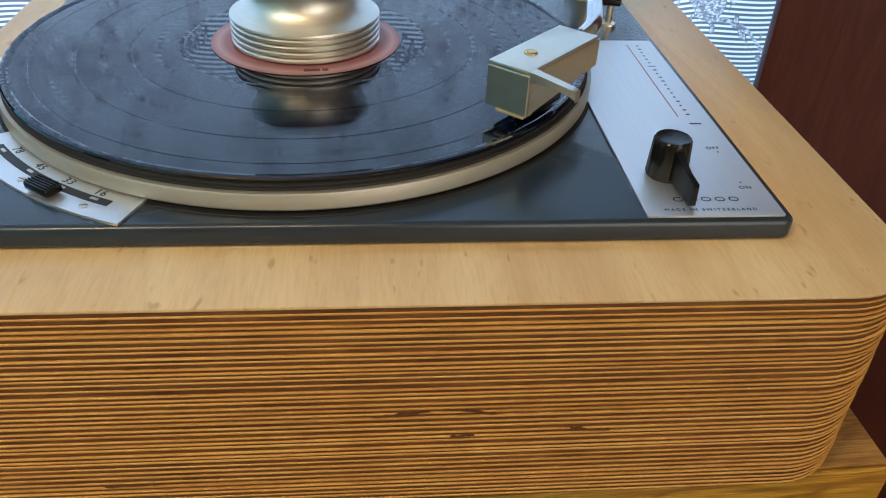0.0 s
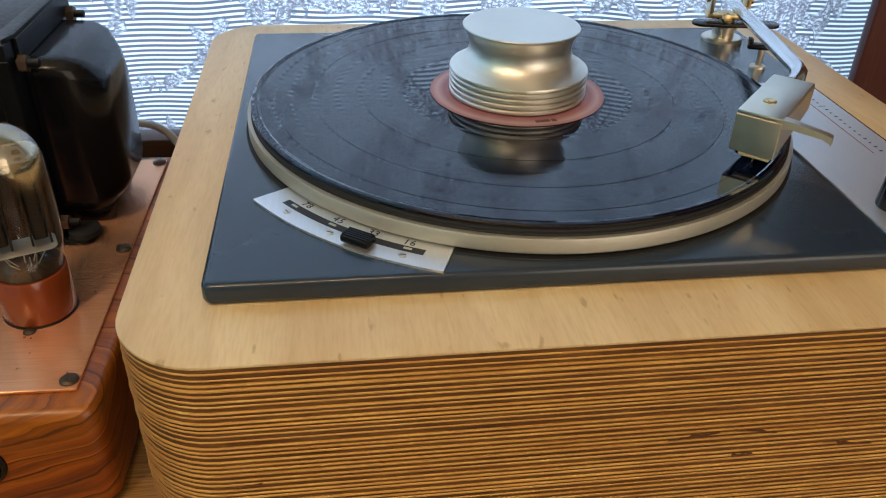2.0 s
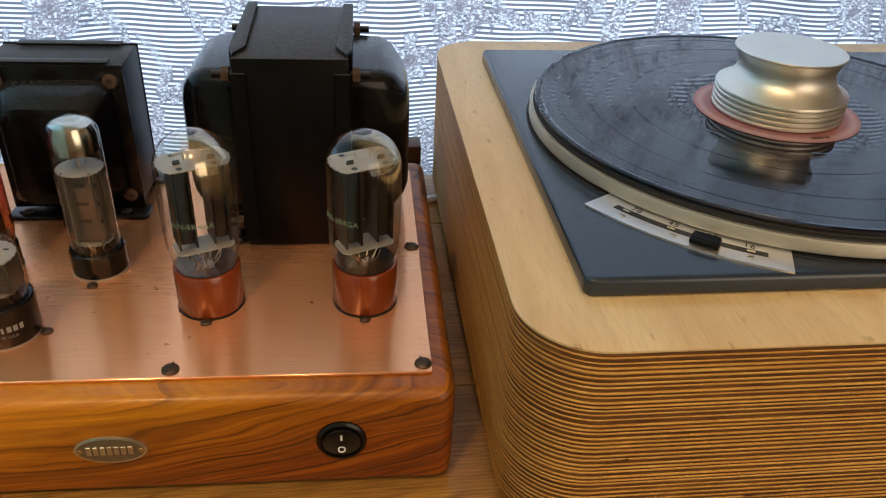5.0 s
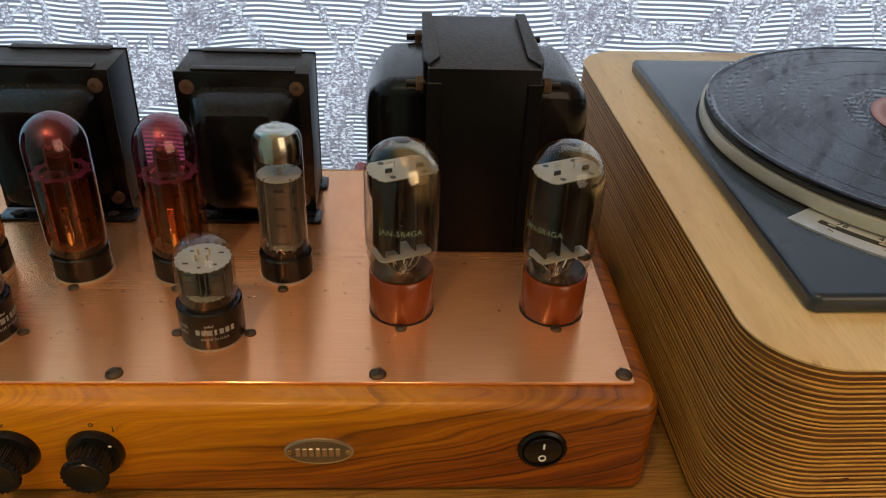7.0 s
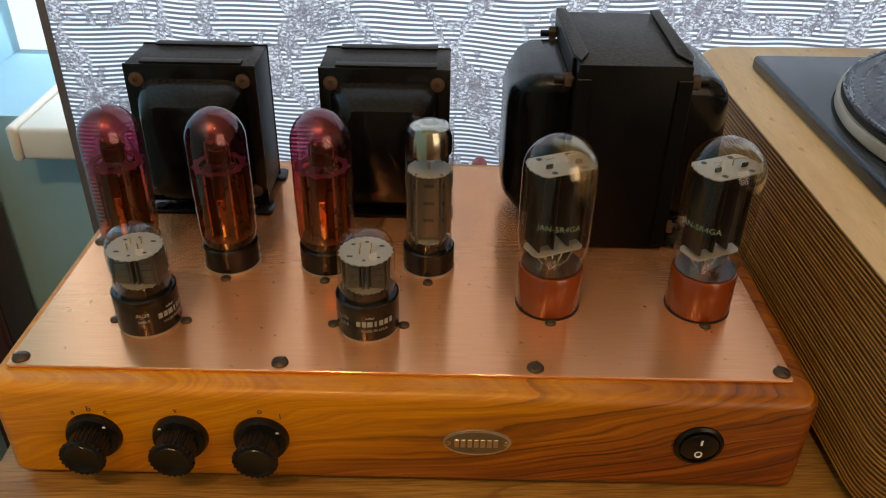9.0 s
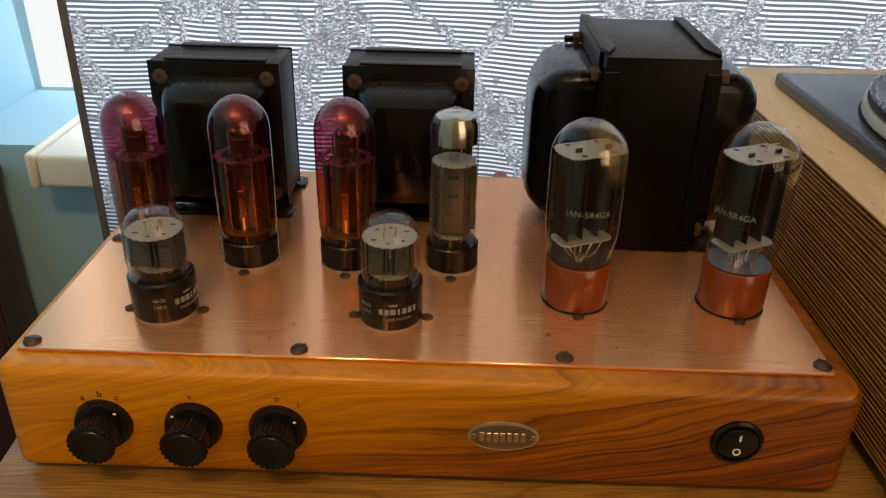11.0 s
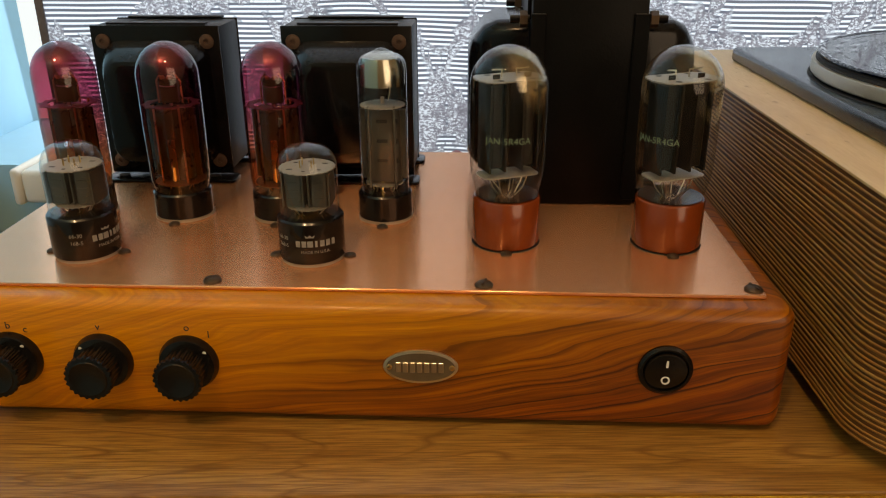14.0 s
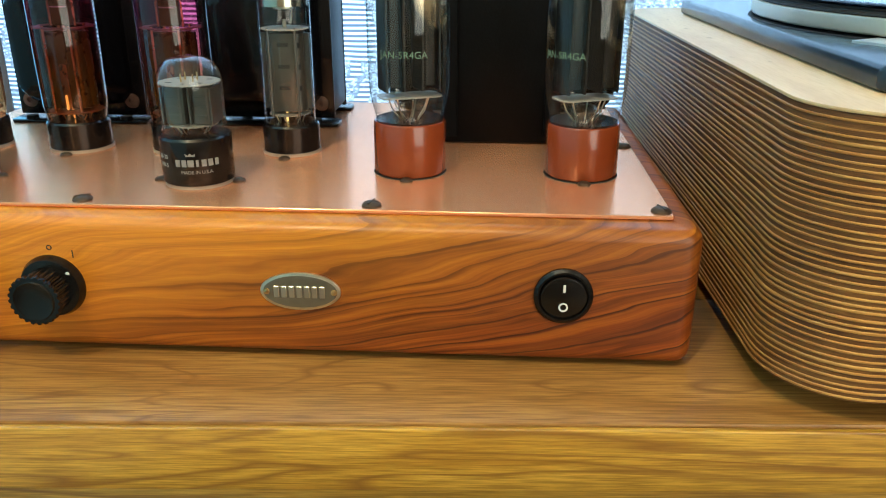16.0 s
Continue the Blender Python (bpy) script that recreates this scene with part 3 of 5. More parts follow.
def sector(r0, r1, a0, a1, z0, z1, seg=28, bm=None):
    """A plate bent round the origin, angles in degrees."""
    pts = [(r1 * math.cos(radians(a0 + (a1 - a0) * i / seg)), r1 * math.sin(radians(a0 + (a1 - a0) * i / seg))) for i in range(seg + 1)]
    pts += [(r0 * math.cos(radians(a1 - (a1 - a0) * i / seg)), r0 * math.sin(radians(a1 - (a1 - a0) * i / seg))) for i in range(seg + 1)]
    return prism(pts, z0, z1, 0.0, 1, bm)


def text_bm(body, size, depth=0.0002, spacing=1.0):
    """Letters of the built-in font, centred, lying in x and y."""
    cu = bpy.data.curves.new("letters", "FONT")
    cu.body, cu.size, cu.align_x, cu.align_y, cu.extrude, cu.space_character, cu.resolution_u = body, size, "CENTER", "CENTER", depth, spacing, 3
    ob = bpy.data.objects.new("letters", cu)
    scene.collection.objects.link(ob)
    me = bpy.data.meshes.new_from_object(ob.evaluated_get(bpy.context.evaluated_depsgraph_get()))
    bm = bmesh.new()
    bm.from_mesh(me)
    bpy.data.objects.remove(ob)
    bpy.data.curves.remove(cu)
    bpy.data.meshes.remove(me)
    return bm


def wrapped(bm, r, angle, z):
    """Bends flat letters round an upright cylinder of radius r; angle in degrees, -90 faces -y."""
    for v in bm.verts:
        a = radians(angle) + v.co.x / r
        v.co = ((r + v.co.z) * math.cos(a), (r + v.co.z) * math.sin(a), z + v.co.y)
    return bm


# ---------------------------------------------------------------- the room
def structure(name, bm, material, label, category):
    return tagged(part(name, bm, material), label, category, "", "structure")


WALL_Y, FLOOR_Z, CEIL_Z = 0.88, -0.76, 1.75
WX0, WX1, WZ0, WZ1 = -1.060, 0.42, -0.055, 1.25
bm = box(WX1, 2.2, WALL_Y, WALL_Y + 0.24, FLOOR_Z, CEIL_Z)
box(WX0, WX1, WALL_Y, WALL_Y + 0.24, FLOOR_Z, WZ0, bm=bm)
box(WX0, WX1, WALL_Y, WALL_Y + 0.24, WZ1, CEIL_Z, bm=bm)
structure("wall_north", bm, M_WALL, "pale blue painted wall round the window", "wall")
structure("wall_south", box(WX0, 2.2, -2.84, -2.6, FLOOR_Z, CEIL_Z), M_ROOM, "plain tan wall across the room", "wall")
structure("wall_west", box(WX0 - 0.24, WX0, -2.84, WALL_Y + 0.24, FLOOR_Z, CEIL_Z), M_WALL, "pale blue side wall beside the window", "wall")
structure("wall_east", box(2.2, 2.44, -2.84, WALL_Y + 0.24, FLOOR_Z, CEIL_Z), M_ROOM, "plain tan side wall", "wall")
structure("floor", box(WX0 - 0.24, 2.44, -2.84, WALL_Y + 0.24, FLOOR_Z - 0.1, FLOOR_Z), M_FLOOR, "brown wooden floor", "floor")
structure("ceiling", box(WX0 - 0.24, 2.44, -2.84, WALL_Y + 0.24, CEIL_Z, CEIL_Z + 0.1), M_ROOM, "plain pale ceiling", "ceiling")


structure("backdrop", box(WX0 - 0.2, WX1 + 0.2, WALL_Y + 0.30, WALL_Y + 0.31, WZ0 - 0.2, WZ1 + 0.2), M_SKY, "pale overcast sky outside the window", "sky")

# window sill: a white plastic board with a rounded nose and an end cap
sill = thing("window_sill", -0.93, 0.82, -0.078, "white plastic window sill with rounded nose and end cap", "window sill", kind="structure")
part("board", box(0.004, 1.80, 0.0, 0.16, -0.006, 0.034, 0.006, 3), M_SILL, sill)
part("end_cap", box(-0.008, 0.0035, -0.002, 0.162, -0.008, 0.036, 0.005, 3), M_SILL, sill, "white plastic end cap")

# curtain: a hanging cloth with soft folds and a hemmed edge
bm = bmesh.new()
CX0, CX1, CZ0, CZ1, NX, NZ = -0.822, 0.62, -0.45, 1.15, 260, 30
def cloth_y(x, z):
    k = 0.45 + 0.55 * (z - CZ0) / (CZ1 - CZ0)
    return 0.741 + k * (0.010 * math.sin(23 * x + 1.2 * z) + 0.006 * math.sin(61 * x + 2.1) + 0.012 * noise.noise((x * 6, z * 1.2, 3.1)))
grid = [[bm.verts.new((CX0 + (CX1 - CX0) * i / NX, cloth_y(CX0 + (CX1 - CX0) * i / NX, CZ0 + (CZ1 - CZ0) * j / NZ), CZ0 + (CZ1 - CZ0) * j / NZ)) for j in range(NZ + 1)] for i in range(NX + 1)]
for i in range(NX):
    for j in range(NZ):
        bm.faces.new((grid[i][j], grid[i + 1][j], grid[i + 1][j + 1], grid[i][j + 1]))
curtain = thing("curtain", 0, 0, 0, "pale striped curtain with woven grey flowers, lit from behind", "curtain")
part("cloth", bm, M_CURTAIN, curtain)
bm = bmesh.new()
rows_ = []
for j in range(NZ + 1):
    z = CZ0 + (CZ1 - CZ0) * j / NZ
    y = cloth_y(CX0, z)
    rows_.append([bm.verts.new(c) for c in ((CX0 - 0.002, y - 0.003, z), (CX0 + 0.005, y - 0.002, z), (CX0 + 0.005, y + 0.002, z), (CX0 - 0.002, y + 0.002, z))])
for a, b in zip(rows_, rows_[1:]):
    for k in range(4):
        bm.faces.new((a[k], a[(k + 1) % 4], b[(k + 1) % 4], b[k]))
part("hem", bm, paint("grey_hem_cloth", (0.13, 0.13, 0.15), 0.9, 0, 0.3, 300, 0.3), curtain, "grey stitched hem")


# dark cabinets on either side of the table
def side_cabinet(x0, x1, y0, y1, z1, label):
    c = thing("dark_cabinet", x0, y0, FLOOR_Z, label, "cabinet")
    w, d, h = x1 - x0, y1 - y0, z1 - FLOOR_Z
    part("body", box(0.004, w, 0.0126, d, 0, h, 0.0015), M_MAHOGANY, c)
    part("front_panel", box(0, w, 0, 0.0125, 0, h, 0.004), M_MAHOGANY, c)
    part("top", box(-0.004, w + 0.004, -0.004, d, h + 0.001, h + 0.02, 0.002), M_MAHOGANY, c)
    return c


side_cabinet(0.352, 1.0, 0.702, 0.716, 1.1, "tall dark mahogany panel standing beside the curtain")
side_cabinet(WX0 + 0.005, -1.000, 0.79, 0.87, -0.095, "low dark mahogany cabinet under the blue wall")

# ---------------------------------------------------------------- the table under both machines
TX0, TX1, TY0, TY1, TTOP = -0.672, 0.253, 0.0, 0.398, 0.002
table = thing("sideboard", 0, 0.2525, 0, "honey oak sideboard with boarded brown top under the hi-fi", "sideboard", rz=3.1)
ys = [0.0, 0.115, 0.215, 0.31, TY1]
for k in range(4):
    part("top_board", box(TX0, TX1 - 0.0, ys[k] + (0.0004 if k else 0), ys[k + 1] - 0.0004, TTOP - 0.028, TTOP, 0.0012), M_TABLE, table)
part("front_panel", box(TX0 + 0.002, TX1 - 0.002, 0.003, 0.021, FLOOR_Z + 0.05, TTOP - 0.0285, 0.002), M_APRON, table, "honey oak front")
part("front_edge", box(TX0, TX1, -0.0035, -0.0002, TTOP - 0.0300, TTOP - 0.0012, 0.001), M_APRON, table, "honey oak edge strip")
for x0 in (TX0 + 0.002, TX1 - 0.022):
    part("side_panel", box(x0, x0 + 0.02, 0.0215, TY1 - 0.002, FLOOR_Z + 0.05, TTOP - 0.0285, 0.002), M_APRON, table)
part("plinth_base", box(TX0 + 0.03, TX1 - 0.03, 0.04, TY1 - 0.03, FLOOR_Z, FLOOR_Z + 0.0495), M_MAHOGANY, table)

block = thing("wooden_block", -0.315, 0.6135, TTOP, "dark stained wooden block behind the amplifier", "wood block")
part("block_body", box(-0.070, 0.070, 0.0, 0.022, 0, 0.039, 0.002), M_TABLE_DARK, block)

# ---------------------------------------------------------------- the amplifier
AX, AY, AZ = -0.456, 0.407, 0.0045
amp = thing("valve_amplifier", AX, AY, TTOP, "valve amplifier with streaked wooden case and copper deck", "amplifier")
HX, HY = 0.2065, 0.128
bm = prism(loop_pts(-HX, HX, -HY, HY, 0.009, 6), 0.0025, 0.064, 0.0055, 4)
part("wooden_case", bm, M_OLIVE, amp, "oiled orange-brown wooden case with dark veins")
for sx in (-1, 1):
    for sy in (-1, 1):
        part("foot", moved(lathe([(0.010, 0), (0.010, 0.0024)], 20), Matrix.Translation((sx * 0.17, sy * 0.095, 0))), M_RUBBER, amp)
DZ = 0.066  # copper's upper face over the table
part("copper_deck", prism(loop_pts(-0.1995, 0.1955, 0.2925 - AY, 0.5245 - AY, 0.0015, 3), 0.0642, DZ, 0.0004, 1), M_COPPER, amp, "brushed copper top plate")

screw_me = bpy.data.meshes.new("screw")
bm = lathe([(0.0044, 0.0), (0.0043, 0.0007), (0.0034, 0.0016), (0.0018, 0.0021), (0, 0.0022)], 20)
box(-0.0036, 0.0036, -0.0004, 0.0004, 0.0017, 0.00235, bm=bm)
bm.to_mesh(screw_me)
bm.free()
spots = [(x, 0.2985) for x in (-0.650, -0.519, -0.3897, -0.2652)] + [(x, 0.5185) for x in (-0.650, -0.519, -0.3897, -0.2652)] + [(x, y) for x in (-0.650, -0.2652) for y in (0.4095,)]
for i, (x, y) in enumerate(spots):
    link("screw", screw_me, M_BRONZE, amp, at=pose(x - AX, y - AY, DZ, 0, 0, 37 * i))

# front controls: rotary knobs, badge and rocker switch on the case's front face
FY = -HY  # front face


def knob(x, z, dot):
    body = part("knob", moved(lathe([(0.0142, 0), (0.0142, 0.0012), (0.0130, 0.0040), (0.0100, 0.0046)], 40), pose(x, FY, z, 90)), M_KNOB, amp, "black fluted bakelite knob")
    bm = bmesh.new()
    ring = []
    for y, r in ((0.0044, 0.0098), (0.0135, 0.0092), (0.0146, 0.0106), (0.0156, 0.0110), (0.0170, 0.0107)):
        ring.append([bm.verts.new(((r + (0.00045 if k % 4 < 2 else -0.00035)) * math.cos(2 * math.pi * k / 96), (r + (0.00045 if k % 4 < 2 else -0.00035)) * math.sin(2 * math.pi * k / 96), y)) for k in range(96)])
    for a, b in zip(ring, ring[1:]):
        for k in range(96):
            bm.faces.new((a[k], a[(k + 1) % 96], b[(k + 1) % 96], b[k]))
    bm.faces.new(ring[-1])
    part("grip", moved(bm, pose(x, FY, z, 90)), M_KNOB, body)
    part("cap", moved(lathe([(0.0090, 0.0169), (0.0085, 0.0176), (0.0078, 0.0173), (0, 0.0174)], 32), pose(x, FY, z, 90)), M_KNOB, body)
    a = radians(dot)
    part("pointer_dot", moved(lathe([(0.0010, 0.0), (0.0009, 0.0005), (0, 0.0006)], 14), pose(x + 0.0116 * math.cos(a), FY - 0.0038, z + 0.0116 * math.sin(a), 110)), M_WHITE, body, "white pointer dot")
    return body


def front_text(s, x, z, size, material=None):
    part("marking", moved(text_bm(s, size, 0.0001), pose(x, FY - 0.0001, z, 90)), material or M_INK, amp, "small black letter")


KZ = 0.0330
for kx, dot in ((-0.6124, 48), (-0.5687, 135), (-0.5277, 38)):
    knob(kx - AX, KZ, dot)
for s, x, dz in (("a", -0.6205, 0.0150), ("b", -0.6120, 0.0174), ("c", -0.6040, 0.0156), ("v", -0.5690, 0.0176), ("o", -0.5270, 0.0180), ("l", -0.5170, 0.0146)):
    front_text(s, x - AX, KZ + dz, 0.0052)

badge = part("badge", moved(prism([(0.0175 * math.cos(2 * math.pi * k / 48), 0.0088 * math.sin(2 * math.pi * k / 48)) for k in range(48)], 0, 0.0014, 0.0005, 2), pose(-0.4185 - AX, FY, 0.0335, 90)), M_NICKEL, amp, "oval satin nickel badge with raised shapes")
part("badge_field", moved(prism([(0.0160 * math.cos(2 * math.pi * k / 48), 0.0074 * math.sin(2 * math.pi * k / 48)) for k in range(48)], 0.0014, 0.00155), pose(-0.4185 - AX, FY, 0.0335, 90)), paint("tarnished_nickel", (0.30, 0.26, 0.19), 0.4, 0.9, 0.2, 200), badge)
for k in range(7):
    x0 = -0.4185 - AX - 0.0115 + k * 0.0033
    part("raised_shape", box(x0, x0 + 0.0024, FY - 0.0021, FY - 0.0014, 0.0308, 0.0362, 0.0003, 1), M_NICKEL, badge)
for sx in (-1, 1):
    part("badge_screw", moved(lathe([(0.0015, 0.0013), (0.0012, 0.0022), (0, 0.0025)], 14), pose(-0.4185 - AX + sx * 0.0146, FY, 0.0335, 90)), M_GOLD, badge)

rocker = part("power_switch", moved(lathe([(0.0125, 0), (0.0125, 0.0012), (0.0112, 0.0022), (0.0104, 0.0022), (0.0102, 0.0006), (0, 0.0006)], 40), pose(-0.3065 - AX, FY, 0.0345, 90)), M_KNOB, amp, "round black rocker switch")
bm = prism([(0.0098 * math.cos(2 * math.pi * k / 32), 0.0098 * math.sin(2 * math.pi * k / 32)) for k in range(32)], 0.0008, 0.0030, 0.0008, 2)
for v in bm.verts:
    v.co.z += 0.13 * v.co.y if v.co.z > 0.001 else 0
part("rocker", moved(bm, pose(-0.3065 - AX, FY, 0.0345, 90)), M_KNOB, rocker)
part("on_mark", box(-0.3065 - AX - 0.0005, -0.3065 - AX + 0.0005, FY - 0.0040, FY - 0.0036, 0.0375, 0.0410), M_WHITE, rocker, "white line mark")
part("off_mark", moved(lathe([(0.0013, 0.0), (0.0020, 0.0), (0.0020, 0.0004), (0.0013, 0.0004), (0.0013, 0.0)], 24, cap=False), pose(-0.3065 - AX, FY - 0.0026, 0.0302, 90 - 7)), M_WHITE, rocker, "white ring mark")


# a red binding post on the back and a white cable looped behind the case
post_ = part("binding_post", moved(lathe([(0.0062, 0.0), (0.0062, 0.0030), (0.0050, 0.0036), (0.0050, 0.0060), (0.0060, 0.0066), (0.0060, 0.0190), (0.0048, 0.0202)], 28), pose(-0.411 - AX, HY + 0.0002, 0.0530, -90)), paint("red_plastic", (0.42, 0.035, 0.03), 0.35), amp, "red plastic binding post")
part("post_nut", moved(lathe([(0.0035, 0.0203), (0.0035, 0.0225), (0, 0.0226)], 6), pose(-0.411 - AX, HY + 0.0002, 0.0530, -90)), M_GOLD, post_, "brass nut")
cable = thing("speaker_cable", -0.300, 0.575, TTOP, "white plastic cable looped behind the amplifier", "cable")
loop_ = [Vector((0.042 * math.cos(a) * (1 if a < math.pi / 2 else 0.85), 0.012 * math.sin(2 * a), 0.0034 + 0.0665 * math.sin(a) ** 0.8)) for a in (math.pi * k / 24 for k in range(25))]
part("jacket", pipe([(0.085, 0.018, 0.0034), (0.060, 0.010, 0.0034)] + loop_ + [(-0.060, 0.0, 0.0034)], 0.0030, 12), paint("white_cable_plastic", (0.62, 0.64, 0.66), 0.4), cable)


# ---------------------------------------------------------------- valves
def dome(r, z0, z1, seg=8, square=1.0):
    """Profile of a rounded top from radius r at z0 up to the axis at z1."""
    return [(r * math.cos(radians(90 * k / seg)) ** square, z0 + (z1 - z0) * math.sin(radians(90 * k / seg))) for k in range(seg + 1)][:-1] + [(0, z1)]


def toothed(r, z, teeth=24, th=0.0006):
    return prism([((r - (0.0008 if k % 2 else 0)) * math.cos(math.pi * k / teeth), (r - (0.0008 if k % 2 else 0)) * math.sin(math.pi * k / teeth)) for k in range(2 * teeth)], z, z + th)


def mica_ring(r, inner, z, teeth=11, th=0.0006):
    """An open mica ring with short teeth round its rim."""
    bm = bmesh.new()
    n = teeth * 6
    rows = []
    for rr, zz in ((r, z + th), (inner, z + th), (inner, z), (r, z)):
        rows.append([bm.verts.new(((rr - (0.0014 if rr == r and k % 6 > 1 else 0)) * math.cos(2 * math.pi * k / n), (rr - (0.0014 if rr == r and k % 6 > 1 else 0)) * math.sin(2 * math.pi * k / n), zz)) for k in range(n)])
    for a, b in zip(rows, rows[1:] + rows[:1]):
        for k in range(n):
            bm.faces.new((a[k], a[(k + 1) % n], b[(k + 1) % n], b[k]))
    return bm


def socket(parent, screws, r):
    part("socket_ring", lathe([(r + 0.0003, 0.0), (r + 0.0003, 0.0016), (r - 0.001, 0.0018)], 40), M_CERAMIC, parent, "white ceramic socket rim")
    for k, (sx, sy) in enumerate(screws):
        link("socket_screw", sock_me, M_BRONZE, parent, at=pose(sx, sy, 0, 0, 0, 50 * k))


sock_me = bpy.data.meshes.new("socket_screw")
bm = lathe([(0.0031, 0.0), (0.0030, 0.0008), (0.0020, 0.0015), (0, 0.0017)], 16)
bm.to_mesh(sock_me)
bm.free()
ZD = TTOP + DZ  # deck height


def leads(z0, z1, r0, r1, count, rnd, bm=None):
    bm = bm or bmesh.new()
    for k in range(count):
        a = 2 * math.pi * k / count + rnd.uniform(-0.2, 0.2)
        b = a + rnd.uniform(-0.5, 0.5)
        pipe([(r0 * math.cos(a), r0 * math.sin(a), z0), (0.8 * r1 * math.cos(b), 0.8 * r1 * math.sin(b), (z0 + z1) / 2), (r1 * math.cos(b), r1 * math.sin(b), z1)], 0.00032, 6, bm)
    return bm


def tall_valve(x, y, red, turn, screws):
    rnd = random.Random(int(x * 1000))
    if red:
        t = thing("power_valve", x, y, ZD, "tall red-tinted glass power valve with black base", "vacuum tube", "power valves", rz=turn)
        R, B, top = 0.0168, 0.0163, 0.0985
        prof = [(0.0135, 0.0135), (0.0152, 0.0165), (R - 0.0004, 0.024), (R, 0.050)] + dome(R, 0.0800, top, 10)
    else:
        t = thing("power_valve", x, y, ZD, "clear glass power valve with grey plates and black base", "vacuum tube", "power valves", rz=turn)
        R, B, top = 0.0135, 0.0152, 0.0950
        prof = [(0.0122, 0.0135), (R, 0.0165), (R, 0.0845)] + [(R - 0.0065 * (1 - math.cos(radians(90 * k / 6))), 0.0845 + 0.0080 * math.sin(radians(90 * k / 6))) for k in range(1, 7)] + [(0.003, 0.0945), (0.0022, top), (0, top + 0.0004)]
    part("base", lathe([(B, 0.0017), (B, 0.0150), (B - 0.0008, 0.0160), (B - 0.0020, 0.0160)], 48), M_BASE, t, "glossy black bakelite base")
    socket(t, screws, B)
    part("envelope", lathe(prof, 48, cap=False), M_GLASS_RED if red else M_GLASS, t, "red glass envelope" if red else "clear glass envelope")
    pm = M_PLATE_RED if red else M_PLATE_GREY
    bm = prism(loop_pts(-0.0098, 0.0098, -0.0066, 0.0066, 0.004, 5), 0.0225, 0.0630, 0.0004, 1)
    for sx in (-1, 1):
        box(sx * 0.0112 - 0.0014, sx * 0.0112 + 0.0014, -0.0012, 0.0012, 0.0235, 0.0625, bm=bm)
    plate = part("plate", bm, pm, t, "bronze-looking plate" if red else "grey metal plate")
    if red:
        part("plate_fold", box(-0.0032, 0.0032, -0.0080, -0.0067, 0.0462, 0.0625, 0.0006), pm, plate)
    for zz in () if red else (0.034, 0.045, 0.056):
        part("slot", box(-0.0030, 0.0030, -0.00675, -0.0065, zz, zz + 0.0020), M_INK, plate)
        for sx in (-1, 1):
            part("slot", box(sx * 0.0078 - 0.0009, sx * 0.0078 + 0.0009, -0.0062, -0.0058, zz - 0.0005, zz + 0.0022), M_INK, plate)
    part("mica_disc", mica_ring(R - 0.0009, 0.0112, 0.0645) if red else toothed(R - 0.0010, 0.0645), M_MICA_DIM if red else M_MICA, t, "toothed mica ring" if red else "toothed mica disc")
    part("mica_disc", toothed(R - 0.0026, 0.0205), M_MICA_DIM if red else M_MICA_LOW, t)
    part("cathode", lathe([(0.0011, 0.0635), (0.0011, 0.0690), (0, 0.0692)], 10), M_NICKEL, t)
    if red:
        hold = part("getter_holder", box(-0.0052, 0.0052, -0.0022, 0.0022, 0.0652, 0.0790, 0.0006, 1), pm, t, "bronze getter holder")
        for sx in (-1, 1):
            part("holder_rod", pipe([(sx * 0.0066, 0, 0.0650), (sx * 0.0066, 0, 0.0770), (sx * 0.0035, 0, 0.0815)], 0.0006, 8), M_GOLD, hold)
        # two added cups stand in for the reflections of the two bulbs
        for sx in (-1, 1):
            part("glint_cup", moved(lathe([(0.0012, 0), (0.0018, 0.0012), (0.0012, 0.0020)], 14), pose(sx * 0.0022, -0.0030, 0.0786)), M_GOLD, hold, "brass cup in place of a bulb glint")
    part("heater", moved(pipe([(-0.0012, -0.002, 0.0165), (-0.0010, -0.002, 0.0215)], 0.0006, 8), Matrix.Identity(4)), M_HEATER, t, "glowing heater wire")
    part("lead_wires", leads(0.0150, 0.0215, 0.006, 0.009, 8, rnd), M_GOLD if red else M_NICKEL, t)
    for k, (rx_, ry_) in enumerate(((-0.0070, -0.0085), (0.0070, -0.0085), (-0.0070, 0.0085), (0.0070, 0.0085))):
        part("support_rod", pipe([(rx_, ry_, 0.0200), (rx_, ry_, 0.0655)], 0.0007, 8), M_GOLD if red else M_PLATE_GREY, t)
    if red:
        # amber streak on the plate: a thin emissive strip over a brass one
        part("glow_strip", box(-0.0005, 0.0005, -0.0090, -0.0085, 0.0222, 0.0300), M_HEATER, plate, "thin amber glowing strip")
        part("front_strip", box(-0.0020, 0.0020, -0.0084, -0.0070, 0.0225, 0.0460, 0.0004, 1), M_GOLD, plate, "bright brass strip")
    if red:
        bm = lathe([(R - 0.0006, 0.0760), (R - 0.0006, 0.0790)] + [(q[0] * 0.965, q[1] - 0.0004) for q in dome(R, 0.0800, top, 12)[:-1]], 48, cap=False)
        part("getter", bm, M_GETTER_PINK, t, "pale getter film in the dome", at=pose(0, 0, 0, 0, 0, -62))
    else:
        bm = lathe([(R - 0.0010, 0.0760), (R - 0.0010, 0.0848), (R - 0.0030, 0.0905), (0.006, 0.0932), (0, 0.0935)], 40, cap=False)
        part("getter", bm, M_GETTER, t, "silver getter mirror")
    bm = lathe([(0.0042, 0.0), (0.0050, 0.0), (0.0050, 0.0006), (0.0042, 0.0006), (0.0042, 0.0)], 24, cap=False)
